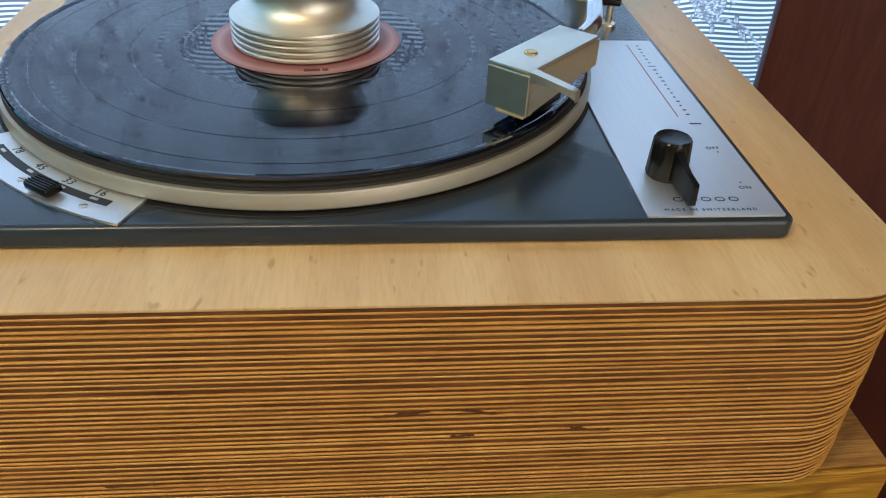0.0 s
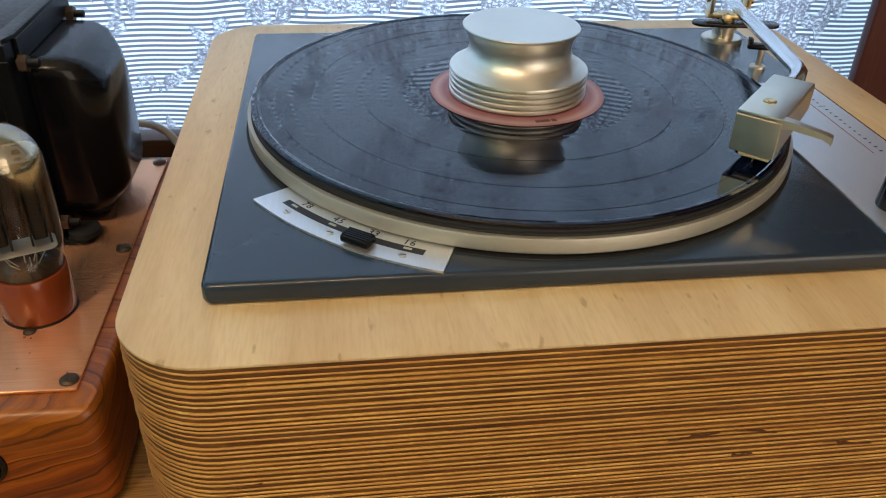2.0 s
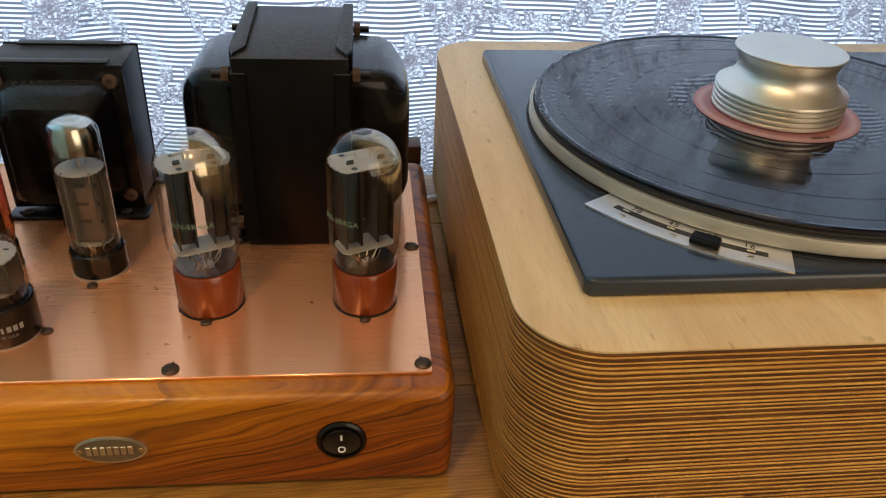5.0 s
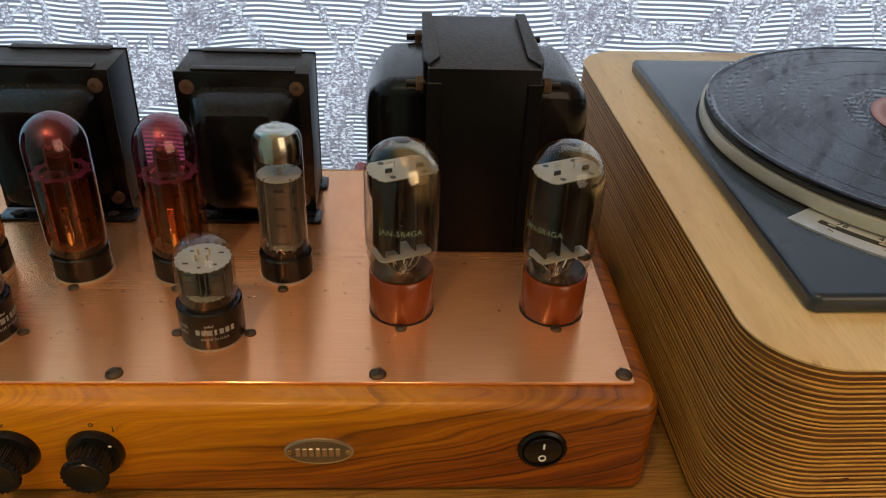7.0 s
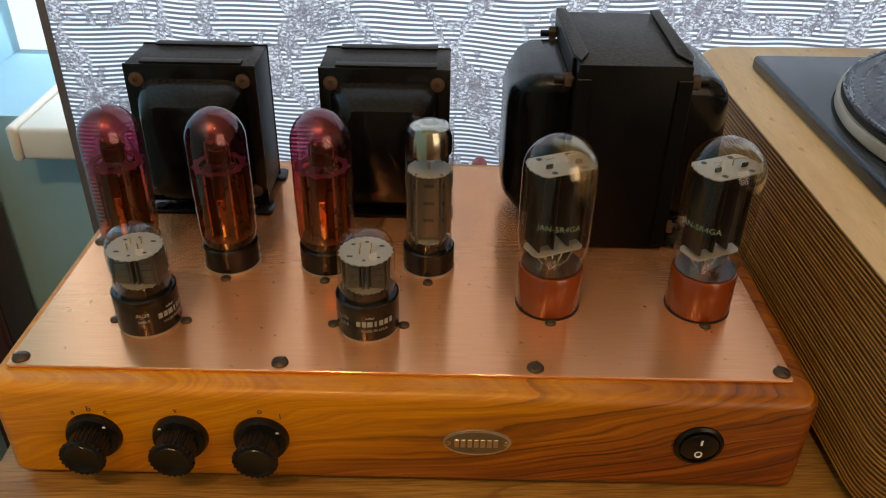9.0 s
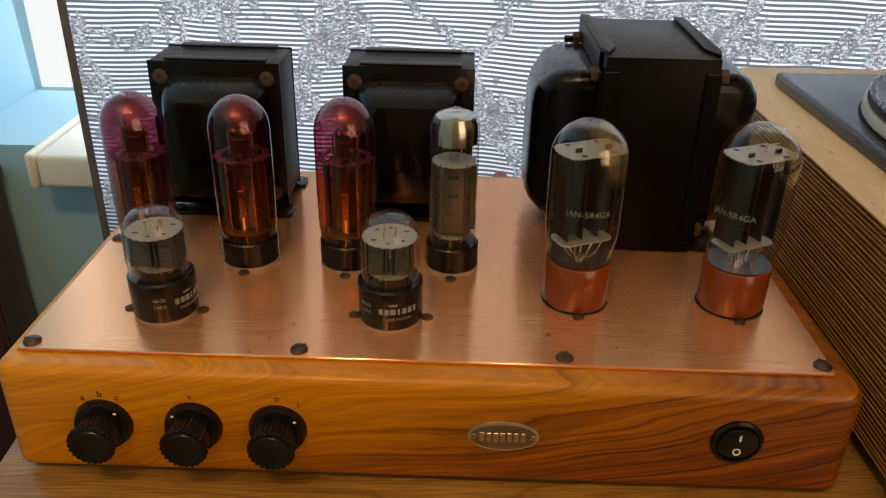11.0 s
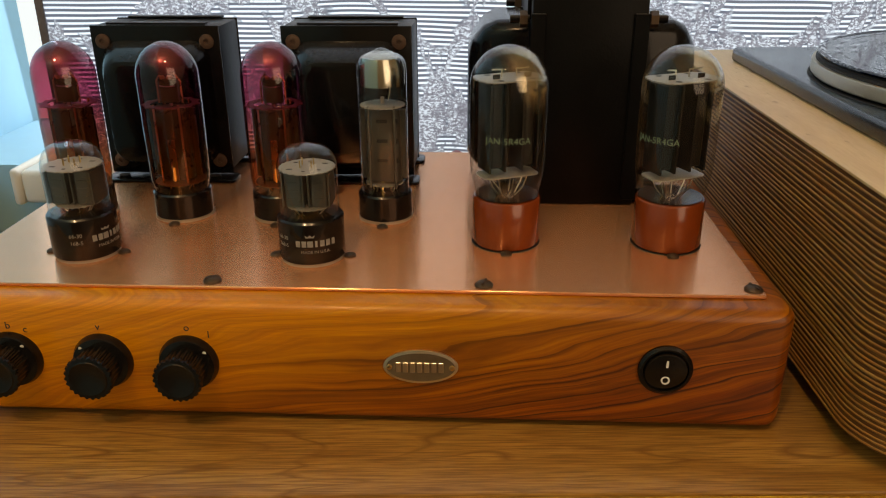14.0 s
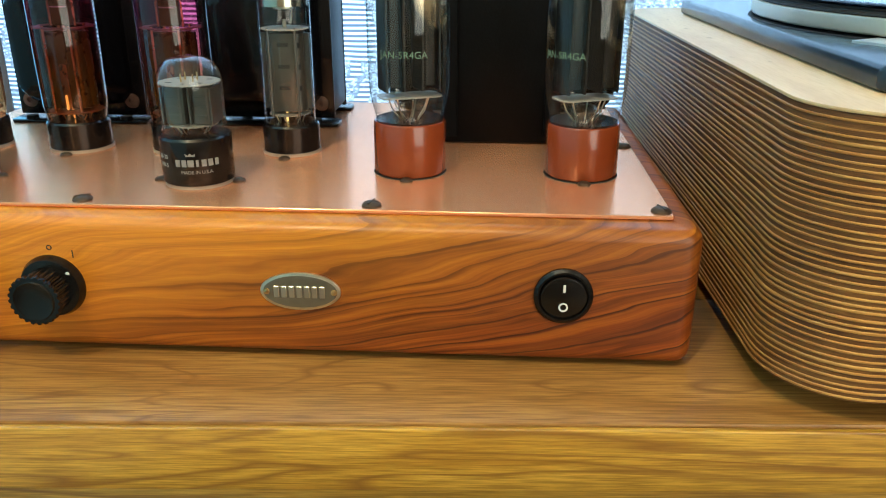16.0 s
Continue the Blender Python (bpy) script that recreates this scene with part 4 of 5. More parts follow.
    pipe([(0.0046, 0, 0), (0.003, 0.001, -0.008)], 0.0003, 6, bm)
    part("getter_ring", moved(bm, Matrix.Translation((0, 0, 0.0745))), M_NICKEL, t)
    return t


SC_Y = [(0.0, -0.0190), (0.0, 0.0190)]
for x in (-0.6220, -0.5640, -0.5063):
    tall_valve(x, 0.3905, True, 0, SC_Y)
tall_valve(-0.4463, 0.3905, False, 0, SC_Y)


def small_valve(x, y, turn):
    rnd = random.Random(int(x * 900))
    t = thing("driver_valve", x, y, ZD, "small clear glass driver valve with black printed base", "vacuum tube", "driver valves", rz=0)
    R, B = 0.0148, 0.0166
    part("base", lathe([(B - 0.0004, 0.0018), (B, 0.0030), (B, 0.0225), (B - 0.0008, 0.0235), (B - 0.0026, 0.0237)], 48), M_BASE, t, "black base with white printing")
    part("socket_rim", lathe([(B - 0.0008, 0.0), (B - 0.0008, 0.0016)], 40), M_CERAMIC, t, "white ceramic socket rim")
    for k, sx in enumerate((-0.0190, 0.0190)):
        link("socket_screw", sock_me, M_BRONZE, t, at=pose(sx, 0, 0, 0, 0, 40 + 50 * k))
    part("envelope", lathe([(0.0130, 0.0215), (R, 0.0260), (R, 0.0470)] + [(R - 0.010 * (1 - math.cos(radians(90 * k / 7))), 0.0470 + 0.0115 * math.sin(radians(90 * k / 7))) for k in range(1, 8)] + [(0.0020, 0.0592), (0, 0.0594)], 48, cap=False), M_GLASS, t, "clear glass envelope")
    for sx in (-1, 1):
        pl = part("plate", prism(loop_pts(sx * 0.0064 - 0.0046, sx * 0.0064 + 0.0046, -0.0066, 0.0066, 0.0022, 4), 0.0285, 0.0458, 0.0004, 1), M_PLATE_GREY, t, "grey metal plate")
        for k in (-1, 1):
            part("fin", box(sx * 0.0064 + k * 0.0050 - 0.0004, sx * 0.0064 + k * 0.0050 + 0.0004, -0.0076, 0.0076, 0.0288, 0.0452), M_PLATE_GREY, pl)
        for zz in (0.0325, 0.0365, 0.0405):
            part("rib", box(sx * 0.0064 - 0.0026, sx * 0.0064 + 0.0026, -0.0071, -0.0065, zz, zz + 0.0006), M_PLATE_GREY, pl)
    part("mica_disc", toothed(R - 0.0007, 0.0468, 22), M_MICA, t, "toothed white mica disc")
    part("mica_disc", toothed(0.0112, 0.0276, 22), M_MICA_LOW, t)
    part("lead_wires", leads(0.0215, 0.0275, 0.004, 0.0085, 8, rnd), M_NICKEL, t)
    for hx_, hy_, hw in ((-0.0075, -0.0055, 0.0014), (-0.0068, 0.0060, 0.0010), (0.0070, -0.0060, 0.0010), (0.0080, 0.0050, 0.0013), (0.0, -0.0090, 0.0008), (0.0, 0.0085, 0.0009)):
        part("mica_hole", box(hx_ - hw, hx_ + hw, hy_ - 0.0007, hy_ + 0.0007, 0.04745, 0.04755), M_INK, t)
    bm = bmesh.new()
    for k in range(4):
        a = radians(45 + 90 * k)
        pipe([(0.004 * math.cos(a), 0.004 * math.sin(a), 0.0465), (0.004 * math.cos(a), 0.004 * math.sin(a), 0.0510)], 0.0004, 6, bm)
    part("support_rods", bm, M_GOLD, t)
    # white printing round the base: a trade mark as plain shapes, with a small crown over it, and codes
    bm = bmesh.new()
    def add(flat, angle, zz):
        w = wrapped(flat, B, angle, zz)
        me = bpy.data.meshes.new("tmp")
        w.to_mesh(me); w.free()
        bm.from_mesh(me)
        bpy.data.meshes.remove(me)
    for k, wd in enumerate((0.0011, 0.0011, 0.0014, 0.0006, 0.0011, 0.0011, 0.0009)):
        add(box(-wd, wd, -0.0016, 0.0016, 0, 0.0001), turn + 10.4 * k - 4, 0.0128)
    add(prism([(-0.0020, -0.0006), (0.0020, -0.0006), (0.0024, 0.0008), (0.0010, 0.0), (0, 0.0010), (-0.0010, 0.0), (-0.0024, 0.0008)], 0, 0.0001), turn + 17, 0.0166)
    part("printed_mark", bm, M_PRINT, t, "white printed shapes")
    for body, zz in (("66-30", 0.0150), ("168-5", 0.0112)):
        part("printed_code", wrapped(text_bm(body, 0.0028, 0.00005), B + 0.0001, turn - 34, zz), M_PRINT, t, "small white printed code")
    part("printed_origin", wrapped(text_bm("MADE IN U.S.A.", 0.0022, 0.00005), B + 0.0001, turn + 26, 0.0085), M_PRINT, t, "small white printed line")
    return t


small_valve(-0.5945, 0.3310, -44)
small_valve(-0.4770, 0.3310, -98)


def rectifier(x, y, shift, patch):
    rnd = random.Random(int(x * 700))
    t = thing("rectifier_valve", x, y, ZD, "large clear glass rectifier valve with brown base", "vacuum tube", "rectifier valves", rz=24)
    B, R = 0.0176, 0.0196
    part("base", lathe([(B - 0.0006, 0.0006), (B, 0.0016), (B, 0.0250), (B - 0.0006, 0.0260), (B - 0.0020, 0.0262)], 56), M_BROWN, t, "glossy red-brown phenolic base")
    part("socket_ring", lathe([(B + 0.0004, 0.0), (B + 0.0004, 0.0005)], 40), M_RUBBER, t)
    for k, sy in enumerate((-0.0195, 0.0195)):
        link("socket_screw", sock_me, M_BRONZE, t, at=pose(0, 0, 0, 0, 0, -24) @ pose(0, sy, 0, 0, 0, 20 + 60 * k))
    prof = [(0.0158, 0.0240), (0.0164, 0.0285), (0.0178, 0.0335), (0.0189, 0.0390), (R - 0.0002, 0.0450), (R, 0.0600), (R, 0.0790)] + dome(R, 0.0830, 0.1025, 10)
    part("envelope", lathe(prof, 56, cap=False), M_GLASS, t, "clear glass envelope")
    for sx in (-1, 1):
        bm = prism(loop_pts(sx * 0.0088 - 0.0034, sx * 0.0088 + 0.0034, -0.0058, 0.0058, 0.0016, 4), 0.0425, 0.0850, 0.0004, 1)
        for k in (-1, 1):
            box(sx * 0.0088 + k * 0.0042 - 0.0005, sx * 0.0088 + k * 0.0042 + 0.0005, -0.0075, 0.0075, 0.0405, 0.0845, bm=bm)
        part("plate", bm, M_PLATE, t, "black carbonised plate")
    bm = toothed(R - 0.0012, 0.0862, 26)
    for v in bm.verts:
        v.co.y = max(-0.0112, min(0.0112, v.co.y))
    bmesh.ops.remove_doubles(bm, verts=bm.verts, dist=0.00005)
    part("mica_disc", bm, M_MICA, t, "white toothed mica plate with straight sides")
    for sx in (-1, 1):
        part("plate_tab", box(sx * 0.0085 - 0.0018, sx * 0.0085 + 0.0018, -0.0030, -0.0022, 0.0868, 0.0890), M_PLATE, t)
        for sy in (-1, 1):
            part("mica_hole", moved(lathe([(0.0016, 0.08685), (0.0016, 0.08695)], 14), Matrix.Translation((sx * 0.0085, sy * 0.0082, 0))), M_INK, t)
    bm = bmesh.new()
    for sx in (-1, 1):
        pipe([(sx * 0.004, 0.001, 0.0868), (sx * 0.004, 0.001, 0.0905), (sx * 0.010, -0.001, 0.0912)], 0.0004, 6, bm)
    part("filament_springs", bm, M_NICKEL, t)
    lo = prism(loop_pts(-0.0152, 0.0152, -0.0080, 0.0080, 0.004, 4), 0.0372, 0.0378)
    part("mica_disc", lo, M_MICA, t, "white lower mica plate")
    part("lead_wires", leads(0.0255, 0.0372, 0.004, 0.011, 7, rnd), M_NICKEL, t)
    part("stem_press", moved(lathe([(0.0118, 0.0262), (0.0100, 0.0300), (0.0060, 0.0325), (0.0040, 0.0345), (0, 0.0347)], 32, cap=False), Matrix.Diagonal((1, 0.6, 1, 1))), M_GLASS, t, "clear glass stem")
    # the rim runs on inwards as a black disc that closes the base
    part("base_lip", lathe([(B - 0.0018, 0.0263), (B - 0.0012, 0.0268), (0.0150, 0.0266), (0.0120, 0.0263), (0.0, 0.0262)], 48, cap=False), M_BASE, t, "dark cement rim with a black disc inside")
    # getter: a mirror film on one shoulder of the dome
    bm = lathe([(R - 0.0006, 0.0600 + 0.0016 * k) for k in range(14)] + [(q[0] * 0.968, q[1] - 0.0003) for q in dome(R, 0.0830, 0.1025, 14)[:13]], 64, cap=False)
    bmesh.ops.delete(bm, geom=[v for v in bm.verts if v.co.x < -0.004], context="VERTS")
    part("getter", bm, M_GETTER_GOLD, t, "golden silver getter mirror", at=pose(0, 0, 0, 0, 0, patch - 24))
    part("type_mark", wrapped(text_bm("JAN-5R4GA", 0.0046, 0.00004), R + 0.0001, -116 + shift, 0.0590), M_GREEN, t, "faded green type lettering")
    return t


rectifier(-0.3784, 0.3553, 0, -42)
rectifier(-0.2941, 0.3553, -40, -28)


# ---------------------------------------------------------------- transformers
def rivet_bm(m):
    return moved(lathe([(0.0046, 0), (0.0044, 0.0012), (0.0030, 0.0018), (0.0016, 0.0018), (0.0014, 0.0004), (0, 0.0004)], 20), m)


def output_transformer(x):
    t = thing("output_transformer", x, 0.478, ZD, "black enamelled output transformer with rusty rivets", "transformer", "output transformers")
    W, D, z0, z1 = 0.0402, 0.0190, 0.0025, 0.0975
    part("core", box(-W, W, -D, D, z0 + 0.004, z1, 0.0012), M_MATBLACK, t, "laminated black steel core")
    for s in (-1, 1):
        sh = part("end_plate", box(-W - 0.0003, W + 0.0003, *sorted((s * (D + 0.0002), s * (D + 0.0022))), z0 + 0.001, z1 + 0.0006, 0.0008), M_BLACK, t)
        bm = bmesh.new()
        rings = []
        for d, ins in ((0.0, 0.0), (0.006, 0.0010), (0.0185, 0.0055), (0.0225, 0.0075), (0.0245, 0.0110)):
            w, zb, zt = 0.0335 - ins, z0 + 0.008 + ins, z1 - 0.0085 - ins * 1.25
            rings.append([bm.verts.new((p[0], s * (D + 0.002 + d), p[1])) for p in loop_pts(-w, w, zb, zt, 0.011, 6)])
        for a, b in zip(rings, rings[1:]):
            n = len(a)
            for i in range(n):
                bm.faces.new((a[i], a[(i + 1) % n], b[(i + 1) % n], b[i]))
        bm.faces.new(rings[-1])
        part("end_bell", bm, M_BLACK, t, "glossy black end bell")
        for px in (-0.0330, 0.0325):
            for pz in (z1 - 0.0090, z0 + 0.0100):
                part("rivet", rivet_bm(pose(px, s * (D + 0.0022), pz, 90 if s < 0 else -90)), M_RUST, t, "rusty brown rivet")
        part("top_strip", box(-W + 0.010, W - 0.008, *sorted((s * (D - 0.006), s * (D + 0.0015))), z1 + 0.0008, z1 + 0.0022, 0.0006), M_MATBLACK, t)
        part("mounting_foot", prism(loop_pts(-W - 0.002, W + 0.004, *sorted((s * (D - 0.004), s * (D + 0.014))), 0.004, 4), 0.0002, 0.0022, 0.0006, 2), M_BLACK, t)
        for px in (-0.030, 0.030):
            part("foot_bolt", moved(lathe([(0.0040, 0.0023), (0.0038, 0.0042), (0, 0.0046)], 6), Matrix.Translation((px, s * (D + 0.0085), 0))), M_MATBLACK, t)
    return t


output_transformer(-0.5952)
output_transformer(-0.4758)

pt = thing("mains_transformer", -0.3335, 0.4640, ZD, "large black mains transformer with side bells and bolts", "transformer")
PW, PD, PH = 0.0315, 0.0510, 0.1185
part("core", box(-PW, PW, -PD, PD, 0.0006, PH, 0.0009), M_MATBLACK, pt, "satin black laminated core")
for s in (-1, 1):
    pts = [(PW + 0.0022, -PD + 0.0115), (PW + 0.0022, PD - 0.001), (PW - 0.0042, PD - 0.001), (PW - 0.0068, -PD + 0.0150), (PW - 0.0010, -PD + 0.0015)]
    pts = [(s * x, y) for x, y in pts]
    flange = part("top_flange", prism(pts if s > 0 else pts[::-1], PH + 0.0002, PH + 0.0024, 0.0006, 2), M_MATBLACK, pt)
    part("flange_side", box(*sorted((s * (PW + 0.0003), s * (PW + 0.0022))), -PD + 0.0115, PD - 0.001, PH - 0.0130, PH + 0.0001, 0.0005, 1), M_MATBLACK, flange)
    part("flange_front", box(*sorted((s * (PW - 0.0075), s * (PW + 0.0008))), -PD - 0.0016, -PD - 0.0002, 0.004, PH - 0.0080, 0.0004, 1), M_MATBLACK, flange)
    bm = bmesh.new()
    rings = []
    for d, ins in ((0.0, 0.0), (0.018, 0.0006), (0.0255, 0.0040), (0.0325, 0.0125), (0.0350, 0.0185)):
        y0, y1, zb, zt = -0.0350 + ins, 0.0440 - ins, 0.0105 + ins * 0.6, 0.1050 - ins
        rings.append([bm.verts.new((s * (PW + 0.001 + d), p[0], p[1])) for p in loop_pts(y0, y1, zb, zt, 0.0095, 7)])
    for a, b in zip(rings, rings[1:]):
        n = len(a)
        for i in range(n):
            bm.faces.new((a[i], a[(i + 1) % n], b[(i + 1) % n], b[i]))
    bm.faces.new(rings[-1])
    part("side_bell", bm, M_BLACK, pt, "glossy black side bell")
    for py in (-0.0425, 0.0425):
        for pz in (PH - 0.0120, 0.0120):
            bolt = part("bolt", moved(lathe([(0.0022, 0), (0.0022, 0.0110), (0, 0.0113)], 12), pose(s * (PW + 0.001), py, pz, 0, 90 * s)), M_MATBLACK, pt)
            part("nut", moved(lathe([(0.0046, 0.0014), (0.0046, 0.0056)], 6), pose(s * (PW + 0.001), py, pz, 0, 90 * s)), M_BRONZE, bolt, "dark bronze nut")
    for py in (-0.040, -0.008, 0.034):
        tab = part("mounting_tab", prism(loop_pts(*sorted((s * (PW + 0.0002), s * (PW + 0.020))), py - 0.010, py + 0.010, 0.007, 5), 0.0004, 0.0030, 0.0006, 2), M_BLACK, pt)
        part("rubber_grommet", moved(lathe([(0.0090, 0.0031), (0.0090, 0.0062), (0.0060, 0.0072), (0.0030, 0.0072)], 24), Matrix.Translation((s * (PW + 0.0125), py, 0))), M_RUBBER, tab, "black rubber grommet")

# ---------------------------------------------------------------- the turntable
TT = 0.450
deck = thing("turntable", 0, TT, TTOP, "vintage turntable in a thick birch plywood plinth", "turntable", rz=1.11)
PX0, PX1, PY0, PY1, PR = -0.2318, 0.2185, 0.2420 - TT, 0.650 - TT, 0.038
PB, PTOP = 0.0115, 0.1213
outer = loop_pts(PX0, PX1, PY0, PY1, PR, 10)
inner = loop_pts(PX0 + 0.0006, PX1 - 0.0006, PY0 + 0.0006, PY1 - 0.0006, PR - 0.0006, 10)
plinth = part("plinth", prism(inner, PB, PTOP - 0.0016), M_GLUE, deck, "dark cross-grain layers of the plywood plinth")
part("veneer_top", prism(loop_pts(PX0, PX1, PY0, PY1, PR, 12), PTOP - 0.0015, PTOP, 0.0005, 2), M_BIRCH, plinth, "pale birch veneer top")
for fx in (-0.17, 0.16):
    for fy in (-0.14, 0.14):
        part("foot", moved(lathe([(0.018, 0), (0.020, 0.003), (0.020, 0.0114)], 28), Matrix.Translation((fx, fy, 0))), M_RUBBER, deck, "black rubber foot")

# chassis plate with rounded rims
CH = 0.1315
part("chassis", prism(loop_pts(-0.1985, 0.1708, 0.2795 - TT, 0.599 - TT, 0.005, 4), PTOP + 0.0001, CH, 0.0026, 3), M_CHASSIS, deck, "glossy dark grey enamelled steel chassis")

# control panel
panel = part("control_panel", prism(loop_pts(0.1082, 0.1664, 0.2822 - TT, 0.4786 - TT, 0.0006, 2), CH, CH + 0.0009), M_PANEL, deck, "brushed aluminium control panel with printed scale")
PZ = CH + 0.0009
part("red_line", box(0.1499, 0.1504, 0.3734 - TT, 0.4710 - TT, PZ, PZ + 0.00012), M_RED, panel, "thin red printed line")
rnd = random.Random(5)
bm = bmesh.new()
for k in range(19):
    y = 0.3760 + k * 0.0052 - TT
    if k == 12:
        box(0.1535, 0.1580, y - 0.0003, y + 0.0003, PZ, PZ + 0.0001, bm=bm)
    else:
        box(0.1552, 0.1552 + rnd.choice((0.0012, 0.0018)), y - 0.0006, y + 0.0006, PZ, PZ + 0.0001, bm=bm)
part("scale_marks", bm, M_INK, panel, "small black scale marks")


def panel_text(s, x, y, size, spacing=1.0):
    part("marking", moved(text_bm(s, size, 0.00006, spacing), pose(x, y - TT, PZ + 0.00006)), M_INK, panel, "small black printed words")


panel_text("OFF", 0.1560, 0.3400, 0.0034, 1.15)
panel_text("ON", 0.1575, 0.3040, 0.0034, 1.15)
panel_text("MADE IN SWITZERLAND", 0.1362, 0.2866, 0.0026, 1.45)
for x, y in ((0.1572, 0.3362), (0.1571, 0.3084)):
    part("dot", moved(lathe([(0.0005, 0), (0.0005, 0.0001)], 10), Matrix.Translation((x, y - TT, PZ))), M_INK, panel)
part("type_bars", box(0.1535, 0.1595, 0.3650 - TT, 0.3662 - TT, PZ, PZ + 0.0001), M_INK, panel)
# maker's mark as plain rounded shapes
bm = bmesh.new()
for k in range(5):
    x = 0.1248 + k * 0.0060
    pts = loop_pts(x - 0.0022, x + 0.0022, 0.2930 - TT, 0.2964 - TT, 0.0016, 4)
    ins = loop_pts(x - 0.0016, x + 0.0016, 0.2936 - TT, 0.2958 - TT, 0.0010, 4)
    va = [bm.verts.new((*p, PZ + 0.0001)) for p in pts]
    vb = [bm.verts.new((*p, PZ + 0.0001)) for p in ins]
    for i in range(len(va)):
        bm.faces.new((va[i], va[(i + 1) % len(va)], vb[(i + 1) % len(va)], vb[i]))
part("maker_shapes", bm, M_INK, panel, "rounded black shapes")

# start knob with a long lever
kx, ky = 0.1262, 0.3165 - TT
bm = bmesh.new()
rings = []
for z, r in ((0.0, 0.0088), (0.0005, 0.0092), (0.0150, 0.0084), (0.0172, 0.0082), (0.0180, 0.0074), (0.0172, 0.0062)):
    rings.append([bm.verts.new(((r - (0.0004 if (k // 2) % 2 and 0.0001 < z < 0.0174 else 0)) * math.cos(2 * math.pi * k / 56), (r - (0.0004 if (k // 2) % 2 and 0.0001 < z < 0.0174 else 0)) * math.sin(2 * math.pi * k / 56), z)) for k in range(56)])
for a, b in zip(rings, rings[1:]):
    for k in range(56):
        bm.faces.new((a[k], a[(k + 1) % 56], b[(k + 1) % 56], b[k]))
bm.faces.new(rings[-1])
start = part("start_knob", moved(bm, Matrix.Translation((kx, ky, PZ))), M_KNOB, deck, "black fluted start knob with a lever")
bm = bmesh.new()
secs = []
for y, w, zb, zt in ((-0.004, 0.0036, 0.002, 0.0160), (-0.012, 0.0018, 0.0015, 0.0140), (-0.020, 0.0015, 0.0012, 0.0118), (-0.0285, 0.0016, 0.0010, 0.0108), (-0.0295, 0.0010, 0.0016, 0.0100)):
    secs.append([bm.verts.new(c) for c in ((-w, y, zb), (w, y, zb), (w * 0.8, y, zt), (-w * 0.8, y, zt))])
for a, b in zip(secs, secs[1:]):
    for k in range(4):
        bm.faces.new((a[k], a[(k + 1) % 4], b[(k + 1) % 4], b[k]))
bm.faces.new(secs[-1]); bm.faces.new(list(reversed(secs[0])))
part("lever", moved(bm, pose(kx, ky, PZ, 0, 0, 4)), M_KNOB, start, "black lever")

# speed plate: an arc with a slot, numbers, screws and a lever
RX, RY = -0.0372, 0.4396 - TT
sp = part("speed_plate", moved(sector(0.1512, 0.1712, -147.6, -111.4, CH, CH + 0.0012), Matrix.Translation((RX, RY, 0))), M_PANEL, deck, "curved aluminium speed plate with slot and numbers")
SZ = CH + 0.0012
bm = sector(0.1582, 0.1624, -143.6, -115.4, SZ, SZ + 0.0001, 24)
part("slot", moved(bm, Matrix.Translation((RX, RY, 0))), M_INK, sp, "black slot")
for a in (-141.2, -132.2, -124.6, -118.2):
    part("detent", moved(box(0.1594, 0.1609, -0.0020, 0.0020, SZ + 0.0001, SZ + 0.0005, 0.0002, 1), pose(RX, RY, 0, 0, 0, a)), M_NICKEL, sp, "bright metal detent")
for s, a in (("78", -140.0), ("45", -132.4), ("33", -125.2), ("16", -118.6)):
    part("number", moved(text_bm(s, 0.0056, 0.00006, 1.1), pose(RX + 0.1553 * math.cos(radians(a)), RY + 0.1553 * math.sin(radians(a)), SZ + 0.00006, 0, 0, a + 90)), M_INK, sp, "black printed number")
for a in (-140.6, -118.2, -131.0):
    sc = part("plate_screw", moved(lathe([(0.0018, 0), (0.0018, 0.0003), (0.0014, 0.0005), (0, 0.0005)], 16), pose(RX + 0.1660 * math.cos(radians(a)), RY + 0.1660 * math.sin(radians(a)), SZ)), M_NICKEL, sp)
    part("screw_slot", moved(box(-0.0016, 0.0016, -0.0002, 0.0002, 0.0005, 0.0006), pose(RX + 0.1660 * math.cos(radians(a)), RY + 0.1660 * math.sin(radians(a)), SZ, 0, 0, a * 3)), M_INK, sc)
lv = part("speed_lever", moved(box(0.1622, 0.1702, -0.0072, 0.0072, SZ + 0.0008, SZ + 0.0046, 0.0012), pose(RX, RY, 0, 0, 0, -125.6)), M_KNOB, sp, "black ribbed speed lever")
part("stem", moved(box(0.1598, 0.1640, -0.0015, 0.0015, SZ + 0.00015, SZ + 0.0022), pose(RX, RY, 0, 0, 0, -125.6)), M_NICKEL, lv)
for k in range(5):
    part("rib", moved(box(0.1630 + k * 0.0014, 0.1635 + k * 0.0014, -0.0064, 0.0064, SZ + 0.0045, SZ + 0.0051), pose(RX, RY, 0, 0, 0, -125.6)), M_KNOB, lv)

# platter, mat
part("platter", moved(lathe([(0.120, 0.1325), (0.1490, 0.1330), (0.1525, 0.1334), (0.1531, 0.1342), (0.1531, 0.1404), (0.1527, 0.1411), (0.1505, 0.1412), (0.006, 0.1412)], 160), Matrix.Translation((RX, RY, 0))), M_RIM, deck, "turned aluminium platter")
part("well_ring", moved(lathe([(0.1545, CH + 0.0001), (0.1542, CH + 0.0004), (0.100, CH + 0.0004)], 120), Matrix.Translation((RX, RY, 0))), M_RUBBER, deck)
